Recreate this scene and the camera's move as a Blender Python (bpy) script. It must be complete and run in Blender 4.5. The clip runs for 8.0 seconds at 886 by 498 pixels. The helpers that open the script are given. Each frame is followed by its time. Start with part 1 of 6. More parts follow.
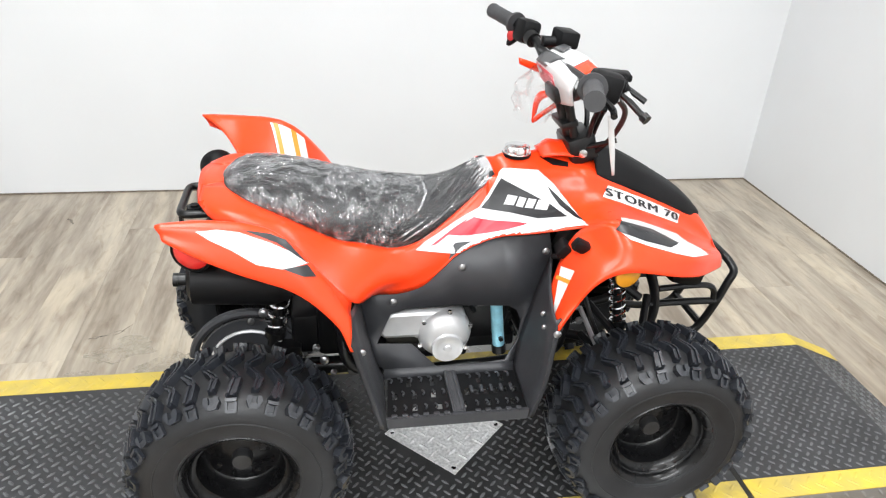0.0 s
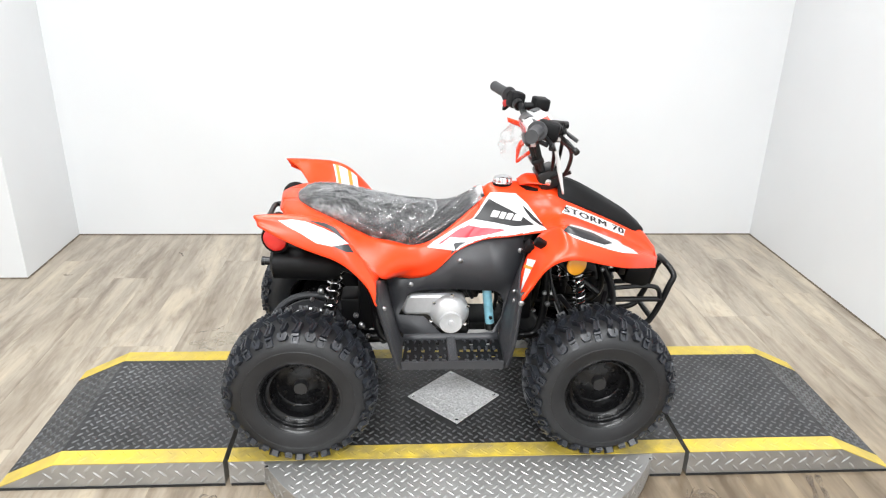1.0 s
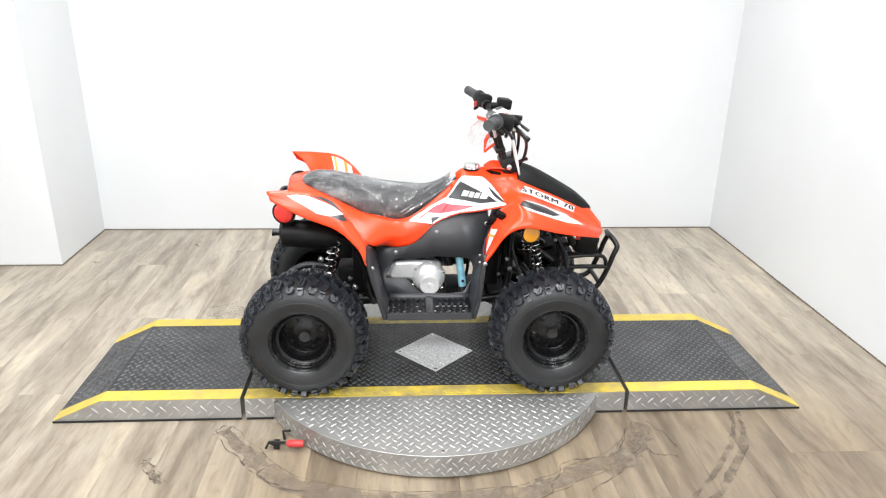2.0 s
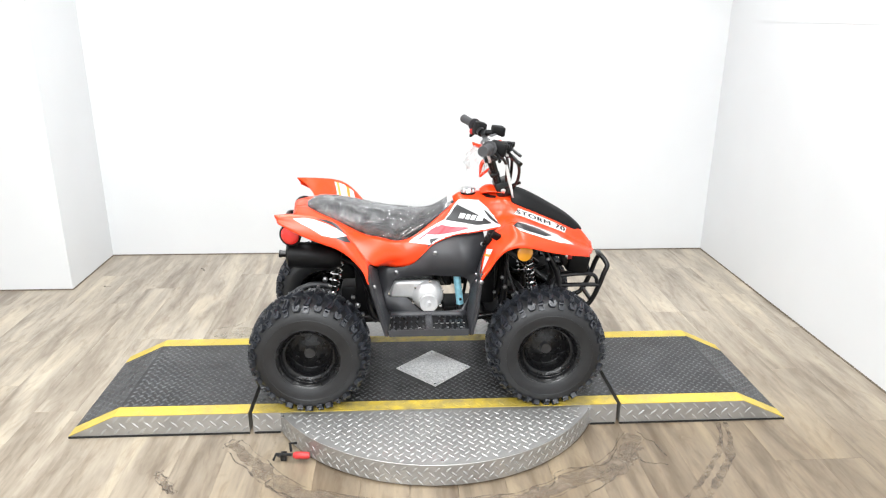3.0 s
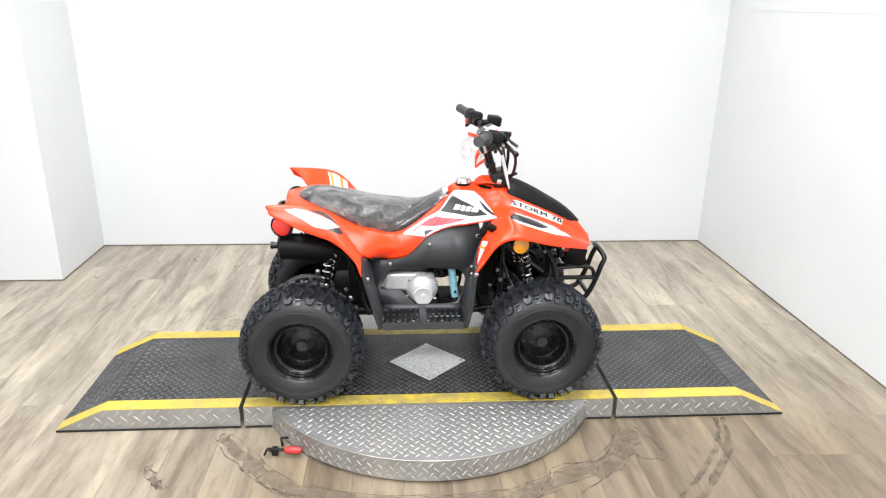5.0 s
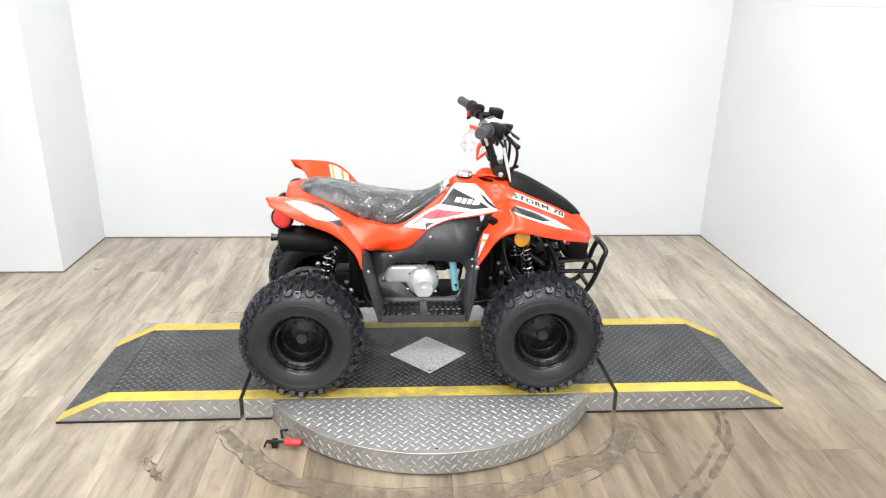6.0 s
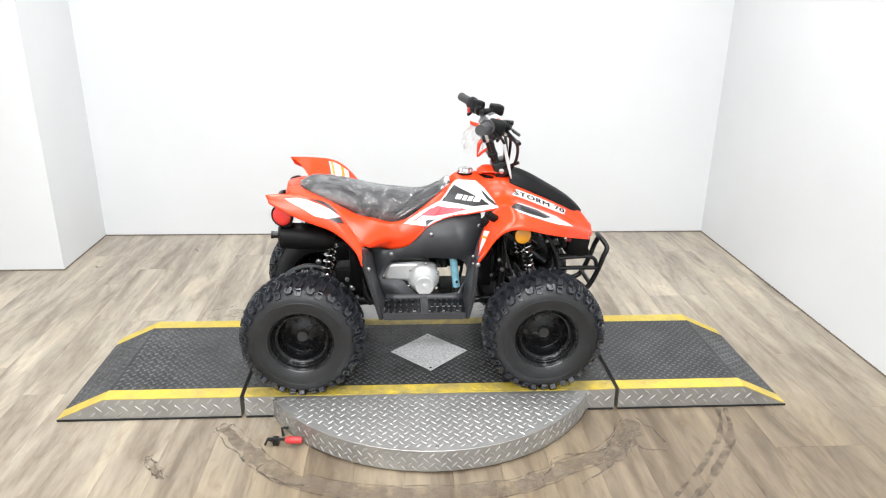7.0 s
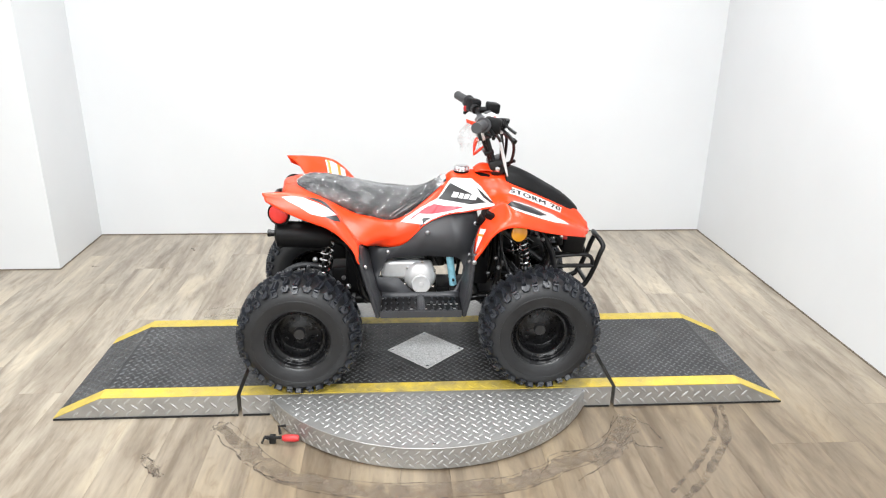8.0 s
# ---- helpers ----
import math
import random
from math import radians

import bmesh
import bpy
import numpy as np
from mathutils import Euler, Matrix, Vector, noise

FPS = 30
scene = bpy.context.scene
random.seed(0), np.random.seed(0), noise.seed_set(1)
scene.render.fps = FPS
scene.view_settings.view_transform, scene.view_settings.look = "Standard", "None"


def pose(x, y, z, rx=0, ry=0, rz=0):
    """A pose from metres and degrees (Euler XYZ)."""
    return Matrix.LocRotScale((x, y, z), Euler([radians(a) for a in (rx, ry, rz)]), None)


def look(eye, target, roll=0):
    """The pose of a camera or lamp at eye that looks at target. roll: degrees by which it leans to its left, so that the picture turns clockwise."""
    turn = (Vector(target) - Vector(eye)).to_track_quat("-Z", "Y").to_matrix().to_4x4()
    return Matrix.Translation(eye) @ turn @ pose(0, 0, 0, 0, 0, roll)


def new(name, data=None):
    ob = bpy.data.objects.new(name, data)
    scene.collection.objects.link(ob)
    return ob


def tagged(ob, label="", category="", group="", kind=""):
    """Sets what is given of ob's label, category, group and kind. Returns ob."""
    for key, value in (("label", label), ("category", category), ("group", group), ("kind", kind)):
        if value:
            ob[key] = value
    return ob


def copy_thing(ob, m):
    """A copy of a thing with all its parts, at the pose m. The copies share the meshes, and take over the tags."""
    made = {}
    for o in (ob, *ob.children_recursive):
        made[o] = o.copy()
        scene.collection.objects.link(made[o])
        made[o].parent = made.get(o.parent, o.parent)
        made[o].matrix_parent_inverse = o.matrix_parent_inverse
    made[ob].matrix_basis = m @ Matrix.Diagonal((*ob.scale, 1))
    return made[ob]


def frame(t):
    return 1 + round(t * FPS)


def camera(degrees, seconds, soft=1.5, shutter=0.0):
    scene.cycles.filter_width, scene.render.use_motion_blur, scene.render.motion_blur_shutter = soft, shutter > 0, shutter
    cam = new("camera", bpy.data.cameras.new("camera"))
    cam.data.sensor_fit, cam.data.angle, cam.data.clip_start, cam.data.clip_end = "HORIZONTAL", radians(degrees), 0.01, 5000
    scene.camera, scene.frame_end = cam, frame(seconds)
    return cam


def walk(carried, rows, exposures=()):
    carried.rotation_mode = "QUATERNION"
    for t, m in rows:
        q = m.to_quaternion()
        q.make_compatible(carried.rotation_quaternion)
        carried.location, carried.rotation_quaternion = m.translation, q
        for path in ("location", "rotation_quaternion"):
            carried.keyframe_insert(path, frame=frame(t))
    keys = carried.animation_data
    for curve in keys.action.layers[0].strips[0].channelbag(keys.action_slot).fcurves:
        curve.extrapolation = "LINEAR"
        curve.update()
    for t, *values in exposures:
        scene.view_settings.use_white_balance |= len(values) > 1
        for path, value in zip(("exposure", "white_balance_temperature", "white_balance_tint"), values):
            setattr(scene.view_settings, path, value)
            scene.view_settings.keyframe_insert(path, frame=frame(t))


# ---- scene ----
cam = camera(64.7, 8.0, soft=1.2)
PATH = [
    (0, (-0.266, -1.258, 1.29), (0.06, 0.465, 0.327), 3.1),
    (0.5, (-0.244, -1.591, 1.32), (0.029, 0.19, 0.451), 2.4),
    (1, (-0.169, -1.885, 1.36), (-0.047, -0.037, 0.605), 1.3),
    (1.5, (-0.09, -2.135, 1.378), (0.011, -0.278, 0.641), 1.2),
    (1.7, (-0.101, -2.217, 1.371), (0.016, -0.359, 0.64), 0.9),
    (2.8, (-0.133, -2.458, 1.398), (-0.017, -0.566, 0.759), 1.0),
    (3, (-0.123, -2.447, 1.397), (-0.002, -0.555, 0.76), 0.5),
    (3.5, (-0.118, -2.42, 1.392), (-0.017, -0.534, 0.734), 0.4),
    (4, (-0.11, -2.408, 1.389), (0.01, -0.526, 0.724), 0.6),
    (4.5, (-0.116, -2.404, 1.382), (0.008, -0.521, 0.719), 0.7),
    (4.7, (-0.115, -2.407, 1.39), (0.017, -0.525, 0.728), 0.7),
    (5.8, (-0.114, -2.398, 1.377), (0.009, -0.518, 0.705), 1.1),
    (6, (-0.112, -2.4, 1.379), (0.015, -0.522, 0.702), 1.0),
    (6.5, (-0.115, -2.398, 1.375), (0.01, -0.521, 0.696), 1.1),
    (7, (-0.109, -2.393, 1.379), (0.014, -0.518, 0.692), 0.8),
    (7.5, (-0.109, -2.397, 1.374), (0.02, -0.523, 0.688), 0.7),
    (8, (-0.108, -2.399, 1.373), (0.024, -0.525, 0.687), 0.8),
]
walk(cam, [(t, look(eye, target, roll)) for t, eye, target, roll in PATH], [(0.0, -0.12), (0.7, -0.06), (1.5, 0.04), (3.5, 0.08), (4.5, 0.05), (6.0, 0.0), (8.0, -0.03)])
LAMP = 104.0

# ---- world and light ----
world = bpy.data.worlds.new("world")
scene.world = world
world.use_nodes = True
world.node_tree.nodes["Background"].inputs[0].default_value = (0.9, 0.95, 1.0, 1)
world.node_tree.nodes["Background"].inputs[1].default_value = 0.25


def ceiling_or_fill_lamp(x, y, z, sx, sy, watts, colour=(0.96, 0.985, 1.0)):
    lamp = bpy.data.lights.new("ceiling_or_fill_lamp", "AREA")
    lamp.shape, lamp.size, lamp.size_y, lamp.energy, lamp.color = "RECTANGLE", sx, sy, watts, colour
    ob = new("ceiling_or_fill_lamp", lamp)
    ob.matrix_basis = pose(x, y, z)
    return ob


CEIL = 2.75
ceiling_or_fill_lamp(-0.8, -0.45, CEIL - 0.03, 0.4, 2.2, LAMP * 0.58)
ceiling_or_fill_lamp(0.8, -0.45, CEIL - 0.03, 0.4, 2.2, LAMP * 0.48)
# unseen fill lamp, added to brighten the front faces of bike and walls
ceiling_or_fill_lamp(-0.6, -3.1, CEIL - 0.03, 3.0, 0.6, LAMP * 1.9)


# ---- materials ----
def mat(name, base, rough=0.5, metal=0.0, vary=0.15, scale=20.0, bump=0.1, bscale=200.0, bdist=0.001, coat=0.0, stretch=(1, 1, 1), second=None, spec=0.5, rvary=0.1):
    m = bpy.data.materials.new(name)
    m.use_nodes = True
    nt = m.node_tree
    b = nt.nodes["Principled BSDF"]
    co = nt.nodes.new("ShaderNodeTexCoord")
    mp = nt.nodes.new("ShaderNodeMapping")
    mp.inputs["Scale"].default_value = stretch
    nt.links.new(co.outputs["Object"], mp.inputs["Vector"])
    n1 = nt.nodes.new("ShaderNodeTexNoise")
    n1.inputs["Scale"].default_value, n1.inputs["Detail"].default_value = scale, 6
    n2 = nt.nodes.new("ShaderNodeTexNoise")
    n2.inputs["Scale"].default_value, n2.inputs["Detail"].default_value = bscale, 4
    for n in (n1, n2):
        nt.links.new(mp.outputs[0], n.inputs["Vector"])
    mix = nt.nodes.new("ShaderNodeMix")
    mix.data_type = "RGBA"
    c2 = second or tuple(c * (1 - vary) for c in base)
    c1 = base if second else tuple(min(1, c * (1 + vary)) for c in base)
    mix.inputs["A"].default_value = (*c1, 1)
    mix.inputs["B"].default_value = (*c2, 1)
    ramp = nt.nodes.new("ShaderNodeMapRange")
    ramp.inputs["From Min"].default_value, ramp.inputs["From Max"].default_value = 0.3, 0.7
    nt.links.new(n1.outputs["Fac"], ramp.inputs["Value"])
    nt.links.new(ramp.outputs[0], mix.inputs["Factor"])
    nt.links.new(mix.outputs["Result"], b.inputs["Base Color"])
    rr = nt.nodes.new("ShaderNodeMapRange")
    rr.inputs["To Min"].default_value, rr.inputs["To Max"].default_value = max(0.02, rough - rvary), min(1, rough + rvary)
    nt.links.new(n1.outputs["Fac"], rr.inputs["Value"])
    nt.links.new(rr.outputs[0], b.inputs["Roughness"])
    b.inputs["Metallic"].default_value = metal
    b.inputs["Specular IOR Level"].default_value = spec
    b.inputs["Coat Weight"].default_value = coat
    b.inputs["Coat Roughness"].default_value = 0.2
    bp = nt.nodes.new("ShaderNodeBump")
    bp.inputs["Strength"].default_value, bp.inputs["Distance"].default_value = bump, bdist
    nt.links.new(n2.outputs["Fac"], bp.inputs["Height"])
    nt.links.new(bp.outputs[0], b.inputs["Normal"])
    return m


M_WALL = mat("white_wall_paint", (0.69, 0.702, 0.715), 0.6, vary=0.03, scale=1.3, bump=0.15, bscale=120, bdist=0.0015)
M_CEIL = mat("white_ceiling_paint", (0.8, 0.8, 0.79), 0.8, vary=0.03, scale=3, bump=0.1)
M_RED = mat("orange_red_plastic", (0.88, 0.050, 0.008), 0.29, spec=0.38, vary=0.04, scale=6, bump=0.05, bscale=90, coat=0.08, rvary=0.05)
M_BLACK = mat("black_plastic", (0.005, 0.005, 0.0055), 0.47, spec=0.17, vary=0.2, scale=15, bump=0.25, bscale=500, bdist=0.0006)
M_GREYP = mat("charcoal_textured_plastic", (0.034, 0.035, 0.039), 0.42, spec=0.45, vary=0.15, scale=12, bump=0.35, bscale=700, bdist=0.0006)
M_RUBBER = mat("black_rubber", (0.017, 0.019, 0.024), 0.38, spec=0.55, vary=0.3, scale=18, bump=0.2, bscale=260, bdist=0.0008)
M_CARCASS = mat("matt_black_rubber", (0.014, 0.0145, 0.016), 0.46, spec=0.42, vary=0.25, scale=18, bump=0.25, bscale=260, bdist=0.0008)
M_RIM = mat("gloss_black_steel", (0.005, 0.005, 0.0055), 0.27, spec=0.33, vary=0.2, bump=0.05)
M_TUBE = mat("black_painted_steel", (0.006, 0.006, 0.0065), 0.31, spec=0.35, vary=0.2, bump=0.1)
M_GRIP = mat("grey_grip_rubber", (0.038, 0.038, 0.041), 0.55, vary=0.15, bump=0.3, bscale=300)
M_CHROME = mat("chrome", (0.75, 0.75, 0.76), 0.15, 1.0, vary=0.1, bump=0.05)
M_ALU = mat("cast_aluminium", (0.66, 0.66, 0.67), 0.38, 0.5, vary=0.08, scale=30, bump=0.2, bscale=400, bdist=0.0004)
M_PLATE = mat("aluminium_tread_plate", (0.41, 0.405, 0.395), 0.46, 0.8, vary=0.18, scale=7, bump=0.15, bscale=300, bdist=0.0005)
M_LUG = mat("worn_tread_lugs", (0.45, 0.45, 0.445), 0.46, 0.8, vary=0.12, scale=9, bump=0.1)
M_GRIT = mat("silver_grit_plate", (0.66, 0.66, 0.66), 0.6, 0.3, vary=0.28, scale=150, bump=0.6, bscale=250, bdist=0.001)
M_MAT = mat("dark_painted_plate", (0.032, 0.032, 0.034), 0.42, 0.1, vary=0.3, scale=9, bump=0.3, bscale=350, bdist=0.0006)
M_YEL = mat("worn_yellow_paint", (0.64, 0.47, 0.055), 0.5, vary=0.08, scale=14, bump=0.25, bscale=180, bdist=0.001, second=(0.44, 0.34, 0.09))
M_YELW = mat("scuffed_yellow_paint", (0.60, 0.44, 0.05), 0.5, scale=22, bump=0.3, bscale=180, bdist=0.001, second=(0.30, 0.24, 0.09))
# darker copy of the ramp plate, with the shade under the bike painted in
M_MAT_SHADE = mat("shaded_worn_plate", (0.028, 0.028, 0.029), 0.45, 0.1, vary=0.5, scale=12, bump=0.3, bscale=350, bdist=0.0006)
M_MATLUG = mat("dark_tread_lugs", (0.090, 0.092, 0.095), 0.42, 0.0, vary=0.25, scale=9, bump=0.1)
M_FOOT = mat("near_black_foot", (0.01, 0.01, 0.01), 0.8, vary=0.1)
M_WHITE = mat("white_vinyl", (0.64, 0.64, 0.64), 0.35, vary=0.02, bump=0.02)
M_INK = mat("black_vinyl", (0.016, 0.016, 0.018), 0.35, vary=0.1, bump=0.02)
M_DRED = mat("crimson_vinyl", (0.55, 0.03, 0.05), 0.35, vary=0.15, scale=30, bump=0.02)
M_GREYV = mat("grey_vinyl", (0.07, 0.072, 0.075), 0.35, vary=0.1, bump=0.02)
M_ORV = mat("orange_vinyl", (0.85, 0.25, 0.03), 0.35, vary=0.05, bump=0.02)
M_TAIL = mat("red_lens", (0.72, 0.025, 0.02), 0.18, vary=0.1, coat=0.5, bump=0.3, bscale=120)
M_AMBER = mat("amber_lens", (0.8, 0.33, 0.02), 0.2, vary=0.08, coat=0.5, bump=0.3, bscale=120)
M_BLUE = mat("pale_blue_anodised", (0.30, 0.64, 0.78), 0.3, 0.4, vary=0.2, scale=40, bump=0.1)
M_SEAT = mat("black_seat_vinyl", (0.013, 0.013, 0.0145), 0.45, vary=0.15, bump=0.3, bscale=400, bdist=0.0006)
M_STEEL = mat("dull_steel", (0.32, 0.32, 0.33), 0.32, 0.9, vary=0.2, scale=60, bump=0.1)
M_HUB = mat("dark_hub_steel", (0.018, 0.018, 0.019), 0.38, 0.0, vary=0.2, scale=60, bump=0.1)
M_PIN = mat("red_rubber_handle", (0.48, 0.03, 0.03), 0.45, vary=0.1, bump=0.1)
M_SCUFF = mat("dark_floor_scuff", (0.085, 0.068, 0.055), 0.7, vary=0.4, scale=60, bump=0.3)
M_JOINT = mat("wall_foot_joint", (0.16, 0.13, 0.10), 0.7, vary=0.4, scale=60, bump=0.3)
M_WORN = mat("worn_backing", (0.22, 0.175, 0.13), 0.7, scale=40, bump=0.4, bscale=120, second=(0.13, 0.10, 0.075))
M_PALE = mat("pale_worn_vinyl", (0.47, 0.43, 0.34), 0.6, scale=30, bump=0.3, second=(0.40, 0.35, 0.28))
M_SCUFF_LIGHT = mat("worn_floor_scuff", (0.13, 0.10, 0.078), 0.7, vary=0.3, scale=50, bump=0.3)


def ragged(m, scale, lo, hi):
    """Let the floor show through a mark, in broken flecks."""
    nt = m.node_tree
    b, out = nt.nodes["Principled BSDF"], nt.nodes["Material Output"]
    geo, n, rg = nt.nodes.new("ShaderNodeNewGeometry"), nt.nodes.new("ShaderNodeTexNoise"), nt.nodes.new("ShaderNodeMapRange")
    n.inputs["Scale"].default_value, n.inputs["Detail"].default_value, n.inputs["Roughness"].default_value = scale, 8, 0.65
    rg.inputs["From Min"].default_value, rg.inputs["From Max"].default_value = lo, hi
    nt.links.new(geo.outputs["Position"], n.inputs["Vector"])
    nt.links.new(n.outputs["Fac"], rg.inputs["Value"])
    tr, mx = nt.nodes.new("ShaderNodeBsdfTransparent"), nt.nodes.new("ShaderNodeMixShader")
    nt.links.new(rg.outputs[0], mx.inputs[0])
    nt.links.new(tr.outputs[0], mx.inputs[1])
    nt.links.new(b.outputs[0], mx.inputs[2])
    nt.links.new(mx.outputs[0], out.inputs["Surface"])


ragged(M_WORN, 13, 0.36, 0.68)
ragged(M_PALE, 14, 0.40, 0.70)
ragged(M_SCUFF, 30, 0.36, 0.72)
ragged(M_SCUFF_LIGHT, 18, 0.38, 0.72)


def film_material(name, clear=0.72, rough=0.12, bump=0.5, bscale=55, edge=1.3, haze=0.0, crease_glint=0.0):
    """Thin clear wrinkled plastic film, whitened along its creases to stand in for their glints."""
    m = bpy.data.materials.new(name)
    m.use_nodes = True
    nt = m.node_tree
    out = nt.nodes["Material Output"]
    nt.nodes.remove(nt.nodes["Principled BSDF"])
    co = nt.nodes.new("ShaderNodeTexCoord")
    mp = nt.nodes.new("ShaderNodeMapping")
    mp.inputs["Rotation"].default_value, mp.inputs["Scale"].default_value = (0.2, 0.45, 0.25), (2.4, 0.6, 0.8)
    nt.links.new(co.outputs["Object"], mp.inputs["Vector"])
    hs = []
    for sc, dist, width in ((bscale, 1.2, 0.035), (bscale * 2.2, 0.8, 0.05)):
        n = nt.nodes.new("ShaderNodeTexNoise")
        n.inputs["Scale"].default_value, n.inputs["Detail"].default_value, n.inputs["Distortion"].default_value = sc, 2, dist
        nt.links.new(mp.outputs[0], n.inputs["Vector"])
        c = nt.nodes.new("ShaderNodeMath")
        c.operation, c.inputs[1].default_value = "SUBTRACT", 0.5
        nt.links.new(n.outputs["Fac"], c.inputs[0])
        ab = nt.nodes.new("ShaderNodeMath")
        ab.operation = "ABSOLUTE"
        nt.links.new(c.outputs[0], ab.inputs[0])
        rg = nt.nodes.new("ShaderNodeMapRange")
        rg.interpolation_type = "SMOOTHSTEP"
        rg.inputs["From Max"].default_value = width
        rg.inputs["To Min"].default_value, rg.inputs["To Max"].default_value = 1.0, 0.0
        nt.links.new(ab.outputs[0], rg.inputs["Value"])
        hs.append(rg)
    sm = nt.nodes.new("ShaderNodeMath")
    sm.operation, sm.inputs[1].default_value = "MULTIPLY_ADD", 0.5
    nt.links.new(hs[1].outputs[0], sm.inputs[0])
    nt.links.new(hs[0].outputs[0], sm.inputs[2])
    bp = nt.nodes.new("ShaderNodeBump")
    bp.inputs["Strength"].default_value, bp.inputs["Distance"].default_value = bump, 0.006
    nt.links.new(sm.outputs[0], bp.inputs["Height"])
    tr, gl, mx = nt.nodes.new("ShaderNodeBsdfTransparent"), nt.nodes.new("ShaderNodeBsdfGlossy"), nt.nodes.new("ShaderNodeMixShader")
    gl.inputs["Roughness"].default_value = rough
    nt.links.new(bp.outputs[0], gl.inputs["Normal"])
    fr, am = nt.nodes.new("ShaderNodeFresnel"), nt.nodes.new("ShaderNodeMath")
    fr.inputs["IOR"].default_value = 1.45
    am.operation, am.use_clamp = "MULTIPLY_ADD", True
    am.inputs[1].default_value, am.inputs[2].default_value = edge, 1 - 0.03 * edge - clear
    nt.links.new(fr.outputs[0], am.inputs[0])
    fac = am.outputs[0]
    if crease_glint:
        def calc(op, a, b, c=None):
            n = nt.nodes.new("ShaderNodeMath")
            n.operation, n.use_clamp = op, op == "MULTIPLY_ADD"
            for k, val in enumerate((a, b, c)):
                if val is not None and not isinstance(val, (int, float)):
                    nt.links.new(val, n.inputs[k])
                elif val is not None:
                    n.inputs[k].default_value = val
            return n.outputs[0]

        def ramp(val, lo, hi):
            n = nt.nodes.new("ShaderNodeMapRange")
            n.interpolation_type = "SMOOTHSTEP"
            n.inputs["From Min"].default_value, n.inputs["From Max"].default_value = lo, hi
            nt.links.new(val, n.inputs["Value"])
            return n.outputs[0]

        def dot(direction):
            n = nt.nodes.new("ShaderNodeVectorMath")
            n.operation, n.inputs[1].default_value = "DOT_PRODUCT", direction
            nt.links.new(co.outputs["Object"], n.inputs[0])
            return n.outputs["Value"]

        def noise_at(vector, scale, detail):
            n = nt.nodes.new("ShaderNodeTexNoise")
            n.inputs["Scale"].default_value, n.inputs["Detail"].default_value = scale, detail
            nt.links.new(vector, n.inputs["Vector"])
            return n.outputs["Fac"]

        # painted glints: crumpled patches, and long straight folds that run up towards the tank
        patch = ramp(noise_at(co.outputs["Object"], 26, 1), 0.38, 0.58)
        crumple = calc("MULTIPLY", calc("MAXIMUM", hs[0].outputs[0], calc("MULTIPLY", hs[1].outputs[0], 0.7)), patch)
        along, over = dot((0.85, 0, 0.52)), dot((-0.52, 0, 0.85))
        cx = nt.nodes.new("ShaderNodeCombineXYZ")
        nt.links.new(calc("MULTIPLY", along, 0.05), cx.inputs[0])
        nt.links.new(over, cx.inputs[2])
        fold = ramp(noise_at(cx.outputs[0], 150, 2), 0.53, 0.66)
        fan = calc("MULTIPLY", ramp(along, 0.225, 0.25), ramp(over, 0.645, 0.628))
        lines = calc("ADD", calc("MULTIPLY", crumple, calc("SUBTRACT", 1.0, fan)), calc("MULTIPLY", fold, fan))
        fac = calc("MULTIPLY_ADD", lines, crease_glint, fac)
    nt.links.new(fac, mx.inputs[0])
    nt.links.new(tr.outputs[0], mx.inputs[1])
    df, hz = nt.nodes.new("ShaderNodeBsdfDiffuse"), nt.nodes.new("ShaderNodeMixShader")
    df.inputs["Color"].default_value, hz.inputs[0].default_value = (0.75, 0.76, 0.78, 1), haze
    nt.links.new(gl.outputs[0], hz.inputs[1])
    nt.links.new(df.outputs[0], hz.inputs[2])
    nt.links.new(hz.outputs[0], mx.inputs[2])
    nt.links.new(mx.outputs[0], out.inputs["Surface"])
    return m


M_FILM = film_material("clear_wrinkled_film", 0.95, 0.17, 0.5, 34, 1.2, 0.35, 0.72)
M_BAG = film_material("thin_clear_bag", 0.955, 0.25, 1.0, 30, 0.25)


